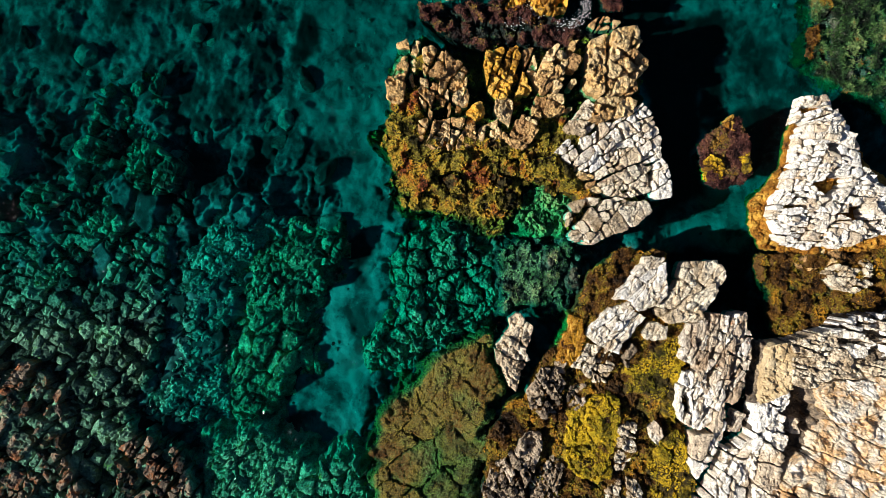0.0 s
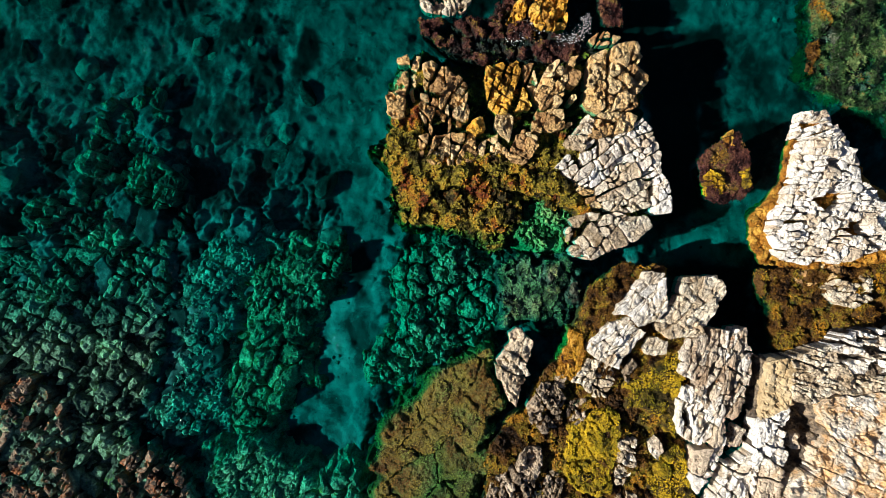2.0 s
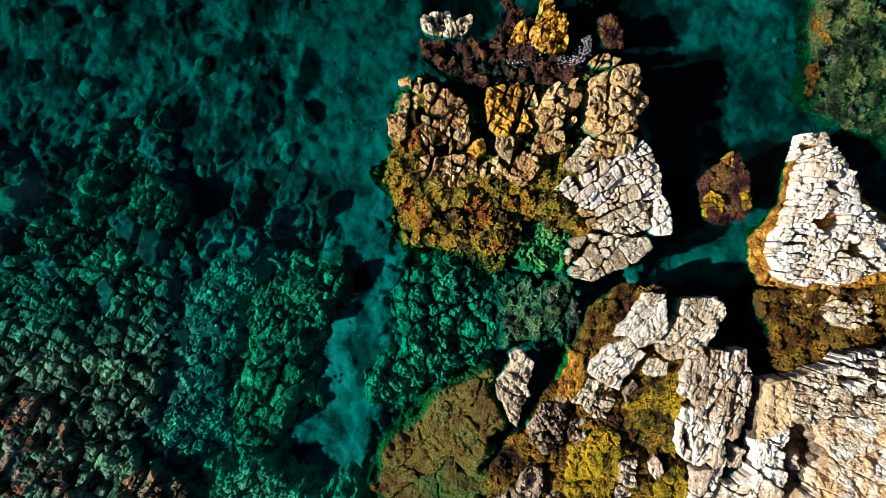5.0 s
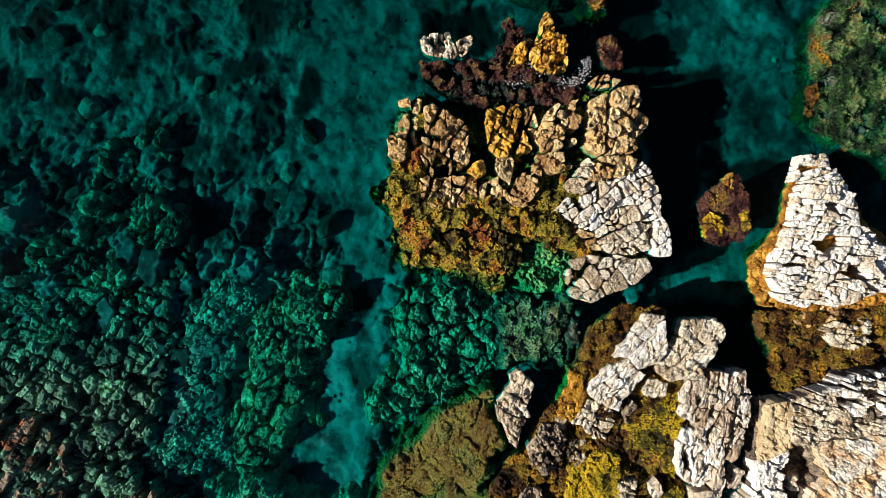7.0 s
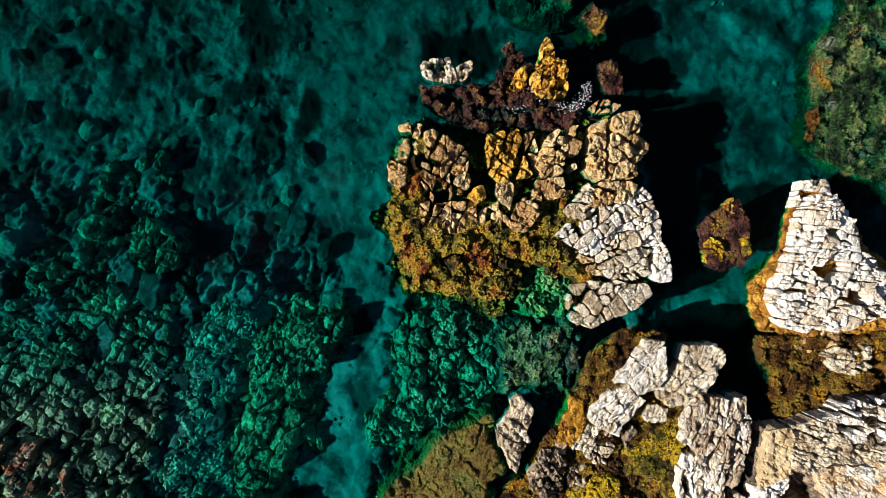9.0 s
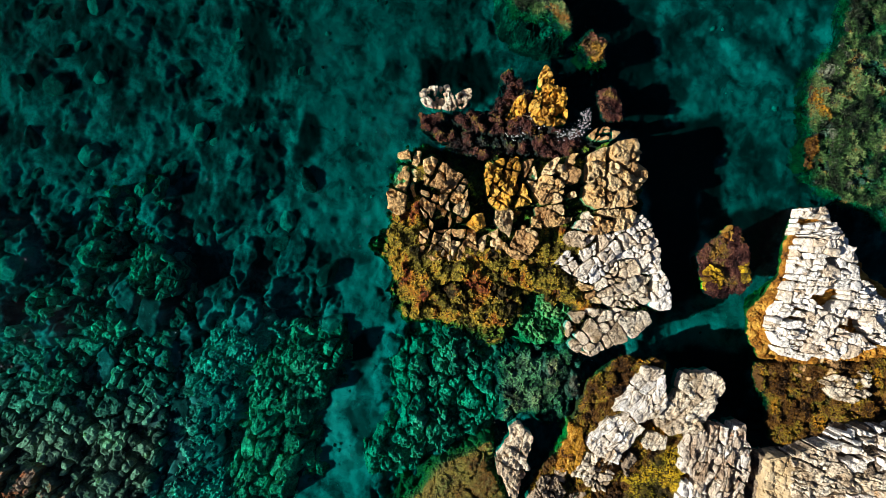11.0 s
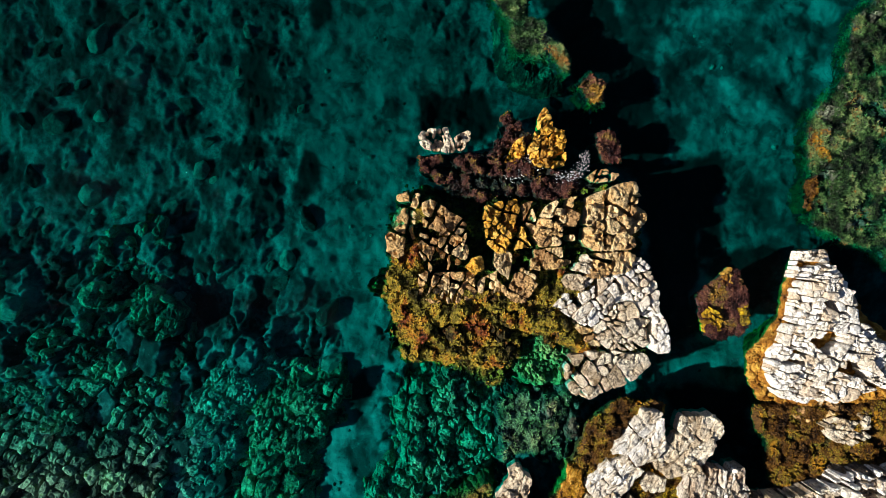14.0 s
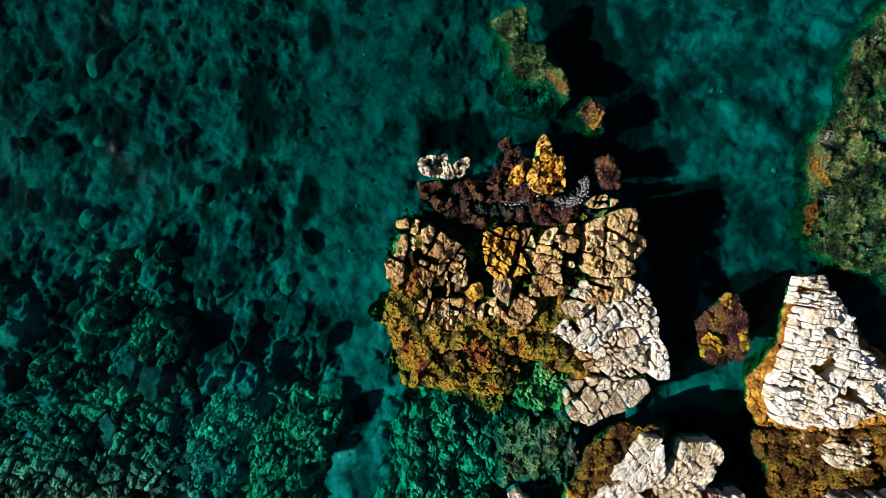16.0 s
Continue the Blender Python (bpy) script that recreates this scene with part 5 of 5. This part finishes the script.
fronds("seaweed", gold_east, [GOLD_EAST], M_WEED_YELLOW, "bright yellow-green seaweed", 2200, k=4, above=-0.05, length=(0.015, 0.04))
fronds("seaweed", gold_west, [GOLD_WEST], M_WEED_YELLOW, "bright yellow-green seaweed", 2200, k=14, above=-0.05, length=(0.015, 0.04))
fronds("seaweed", north_shelf, [NORTH_SHELF], M_WEED_PURPLE, "wine-red seaweed tufts", 1000, k=5, above=-0.05, length=(0.025, 0.07), patchy=0.12)
fronds("seaweed", wine_stack, [WINE_STACK], M_WEED_PURPLE, "wine-red seaweed tufts", 900, k=15, above=-0.05, length=(0.04, 0.10))
fronds("seaweed", olive_rock, [OLIVE_ROCK], M_WEED_PURPLE, "wine-red and rust seaweed tufts", 1100, k=25, above=-0.05, length=(0.03, 0.08))
fronds("seaweed", east_reef, [EAST_REEF], M_WEED_GREEN, "tangled grey-green seaweed", 1300, k=6, above=-0.6, length=(0.06, 0.16), wide=(0.06, 0.14))
fronds("seaweed", stack, [STACK], M_WEED_GREEN, "tangled grey-green seaweed", 1400, k=16, above=-0.6, length=(0.06, 0.15), wide=(0.06, 0.14))
fronds("seaweed", rust_ledge, [RUST_LEDGE], M_WEED_RUST, "bright orange seaweed", 700, k=34, above=-0.1, length=(0.03, 0.08))
fronds("seaweed", rust_patch, [RUST_PATCH], M_WEED_BROWN, "rust-brown seaweed", 1400, k=35, above=-0.2, length=(0.03, 0.09))
fronds("seaweed", rust_strip, [RUST_STRIP], M_WEED_BROWN, "rust-brown seaweed", 1400, k=36, above=-0.2, length=(0.03, 0.09))
fronds("seaweed", small_stack, [SMALL_STACK], M_WEED_PURPLE, "brown seaweed tufts", 800, k=26, above=-0.6, length=(0.05, 0.12))
fronds("seaweed", reef_weedy, [REEF_WEEDY], M_WEED_PALE, "short green seaweed just under the surface", 1100, k=7, above=-0.25, length=(0.025, 0.06), patchy=0.1)


# ---- loose boulders on the bed ----
def boulder(seed):
    rng = np.random.RandomState(seed)
    bm = bmesh.new()
    bmesh.ops.create_icosphere(bm, subdivisions=3, radius=1.0)
    squash = Vector((rng.uniform(1.0, 1.5), rng.uniform(0.7, 1.1), rng.uniform(0.6, 0.9)))
    cuts = [(Vector(rng.normal(size=3)).normalized(), rng.uniform(0.55, 0.85)) for _ in range(11)]
    for v in bm.verts:
        p = v.co.copy()
        for way, far in cuts:
            over = p.dot(way) - far
            if over > 0:
                p -= way * over * 0.92
        p *= 1 + 0.10 * noise.noise(p * 2.6 + Vector((seed * 3.1, 0, 0))) + 0.10 * noise.noise(p * 6 + Vector((0, seed * 2.3, 0)))
        v.co = Vector((p.x * squash.x, p.y * squash.y, p.z * squash.z))
    me = bpy.data.meshes.new("submerged_boulder")
    bm.to_mesh(me)
    bm.free()
    me.materials.append(M_BOULDER)
    return me


BOULDER_FIELD = [(-17.12, 15.64), (-5.35, 15.64), (-5.15, 7.73), (-3.93, 2.86), (-3.93, 0.83), (-7.18, 0.22), (-9.82, -0.59), (-11.03, -1.60), (-13.06, 0.22), (-17.12, 0.22)]
kinds = [boulder(i) for i in range(1, 9)]

rng = np.random.RandomState(88)
taken = []
for x, y in zip(rng.uniform(-16, -3.5, 1500), rng.uniform(-1.8, 14.8, 1500)):
    r = 0.16 + 0.30 * rng.rand() ** 2
    if len(taken) < 70 and inside(BOULDER_FIELD, np.array([x]), np.array([y]))[0] > 0 and all(math.hypot(x - a, y - b) > r + c for a, b, c in taken):
        z = float(bed_height(np.array([[x]]), np.array([[y]]))[0, 0])
        if z > -0.95:
            continue
        taken.append((x, y, r))
        ob = new("submerged_boulder", kinds[len(taken) % 8])
        ob.matrix_world = pose(x, y, z + 0.05 * r, rng.uniform(-15, 15), rng.uniform(-15, 15), 62 + rng.normal() * 25) @ Matrix.Scale(r, 4)
        tagged(ob, "angular boulder on the sea bed under teal water", "boulder", "boulders on the sea bed")


# ---- broken reef blocks on the deeper bed ----
BLOCKY_BAND = [(-15.6, 0.5), (-14.6, 2.2), (-13.2, 3.2), (-12.6, 5.6), (-11.4, 6.6), (-9.6, 6.2), (-9.2, 3.0), (-9.0, 0.6), (-9.8, 0.2), (-11.6, 0.6), (-13.9, 0.65)]
rock("reef", [(BLOCKY_BAND, lambda x, y: -0.80 - 0.75 * smooth(0.5, 6.5, y) + 0.30 * fbm(x, y, 0.5, 3, 61))], M_FISSURED, "broken blocks of a deeper reef under teal water",
     size=0.58, stretch=1.3, angle=62, foot=-2.4, gap=0.06, seed=73, rise=0.22, rough=0.10, tilt=0.25, shoulder=0.0, category="reef", again=0.4, lost=0.35, small=2.0, grain=0.075, bevel=0.06)
PALE = [(-11.59, -2.95), (-10.32, 2.91), (-11.83, 0.90), (-13.35, -0.92), (-12.37, 3.49), (-14.13, 1.87), (-4.27, -0.08), (-6.23, -1.15), (-6.71, -6.42), (-4.76, -1.15)]
for i, (x, y) in enumerate(PALE):
    r = (0.55, 0.95, 0.6, 0.6, 0.5, 0.5, 0.75, 0.5, 0.5, 0.6)[i]
    ring_line = [(x + r * (1 + 0.25 * math.sin(3.3 * q + i)) * math.cos(q), y + r * (0.9 + 0.25 * math.cos(2.1 * q + 2 * i)) * math.sin(q)) for q in np.arange(10) * 0.628]
    rock("pale_reef_block", [(ring_line, -0.22 if i in (0, 3) else -0.42)], M_REEF_GREEN, "pale green cracked block standing up from the reef", size=0.5, stretch=1.3, angle=60, foot=-1.3, gap=0.04,
         seed=80 + i, rise=0.06, rough=0.08, shoulder=0.3, category="boulder", group="pale blocks of the reef", again=0.5, grain=0.06, bevel=0.08)


# ---- rubble strewn over the sandy channels ----
def rubble(name, outline, count, seed, label):
    rng = np.random.RandomState(seed)
    px, py = [p[0] for p in outline], [p[1] for p in outline]
    x, y = rng.uniform(max(min(px), -17), min(max(px), 17), count), rng.uniform(max(min(py), -9), min(max(py), 15.5), count)
    ok = (inside(outline, x, y) + 0.5 * fbm(x, y, 0.9, 3, seed) > -0.1) & (fbm(x, y, 0.8, 4, seed + 5) + 0.5 * rng.rand(count) > 0.18)
    ok &= shade_mottle_share(x, y) < 0.3
    x, y = x[ok], y[ok]
    z = bed_height(x, y)
    corners = np.array([(1, 0, 0), (0.4, 0.8, 0.1), (-0.6, 0.7, 0), (-1, -0.1, 0.1), (-0.4, -0.8, 0), (0.6, -0.7, 0.1), (0.35, 0.25, 0.75), (-0.35, 0.1, 0.85), (0, -0.4, 0.7)])
    shape = [(0, 1, 6), (1, 2, 7, 6), (2, 3, 7), (3, 4, 8, 7), (4, 5, 8), (5, 0, 6, 8), (6, 7, 8)]
    verts, faces = [], []
    for cx, cy, cz in zip(x, y, z):
        r, turn = 0.03 + 0.09 * rng.rand() ** 3, rng.rand() * 6.283
        p = corners * rng.uniform(0.7, 1.3, (9, 3)) * r
        c, d, b = math.cos(turn), math.sin(turn), len(verts)
        verts += [(cx + c * u - d * v, cy + d * u + c * v, cz - 0.01 + w) for u, v, w in p]
        faces += [tuple(b + q for q in f) for f in shape]
    me = bpy.data.meshes.new(name)
    me.from_pydata(verts, [], faces)
    me.materials.append(M_RUBBLE)
    return tagged(new(name, me), label, "rubble", kind="stuff")


rubble("rubble", SANDS[0], 420, 3, "small stones strewn over a sandy channel under water")
rubble("rubble", SANDS[2], 350, 5, "small stones strewn over the eastern channel bed")


# ---- foam where the swell breaks against the island ----
def foam(name, line, spread, count, seed, label):
    rng = np.random.RandomState(seed)
    verts, faces = [], []
    for _ in range(count):
        t = rng.rand() * (len(line) - 1)
        i = int(t)
        (ax, ay), (bx, by) = line[i], line[i + 1]
        x, y = ax + (bx - ax) * (t - i) + rng.normal() * spread, ay + (by - ay) * (t - i) + rng.normal() * spread
        r, h, b = rng.uniform(0.006, 0.026), rng.uniform(0.06, 0.14), len(verts)
        verts += [(x + r * math.cos(q), y + r * math.sin(q) * 0.8, h) for q in np.arange(6) * 1.047 + rng.rand()] + [(x, y, h + 0.5 * r)]
        faces += [(b + q, b + (q + 1) % 6, b + 6) for q in range(6)]
    me = bpy.data.meshes.new(name)
    me.from_pydata(verts, [], faces)
    me.materials.append(M_FOAM)
    return tagged(new(name, me), label, "foam", kind="stuff")


foam("sea_foam", [(2.34, 7.50), (2.67, 7.88), (3.01, 8.12), (3.24, 7.93)], 0.13, 260, 5, "thin white foam against the ochre rock")
foam("sea_foam", [(3.91, 7.63), (4.38, 7.51), (4.80, 7.93), (4.86, 8.35)], 0.11, 240, 6, "thin white foam in a gap of the island")

# ---- the sea's surface; each spot knows how deep the water under it is ----
SHELVES.append((REEF_WEST, lambda x, y: -0.16 - 0.62 * smooth(-3.2, 0.5, y)))
SHELVES.append((BOULDER_FIELD, lambda x, y: -0.78 - 0.45 * smooth(0.3, 4.0, y) - 0.9 * smooth(4.0, 11.0, y)))
near_x, near_y = np.arange(-17.5, 17.6, 0.12), np.arange(-10.0, 16.0, 0.12)
wx = np.concatenate([near_x[0] - ring[::-1], near_x, near_x[-1] + ring])
wy = np.concatenate([near_y[0] - ring[::-1], near_y, near_y[-1] + ring])
gx, gy = np.meshgrid(wx, wy)
floor_z = bed_height(gx, gy)
for outline, height in SHELVES:
    lx, ly = [p[0] for p in outline], [p[1] for p in outline]
    near = (gx > min(lx) - 0.4) & (gx < max(lx) + 0.4) & (gy > min(ly) - 0.4) & (gy < max(ly) + 0.4)
    found = height(gx[near], gy[near])
    floor_z[near] = np.maximum(floor_z[near], np.where(inside(outline, gx[near], gy[near]) > -0.05, found, -9))
depth_map = np.clip(-floor_z, 0.05, 3.0)
for _ in range(1):
    depth_map = sum(np.roll(np.roll(depth_map, i, 0), j, 1) for i in (-1, 0, 1) for j in (-1, 0, 1)) / 9
water = grid_mesh("water", wx, wy, np.zeros(gx.shape), np.ones(gx.shape, bool), M_WATER)
layer = water.data.attributes.new("depth", "FLOAT", "POINT")
layer.data.foreach_set("value", depth_map.ravel().astype(np.float32))
tagged(water, "clear teal sea water, nearly calm, between rocks", "water", kind="structure")
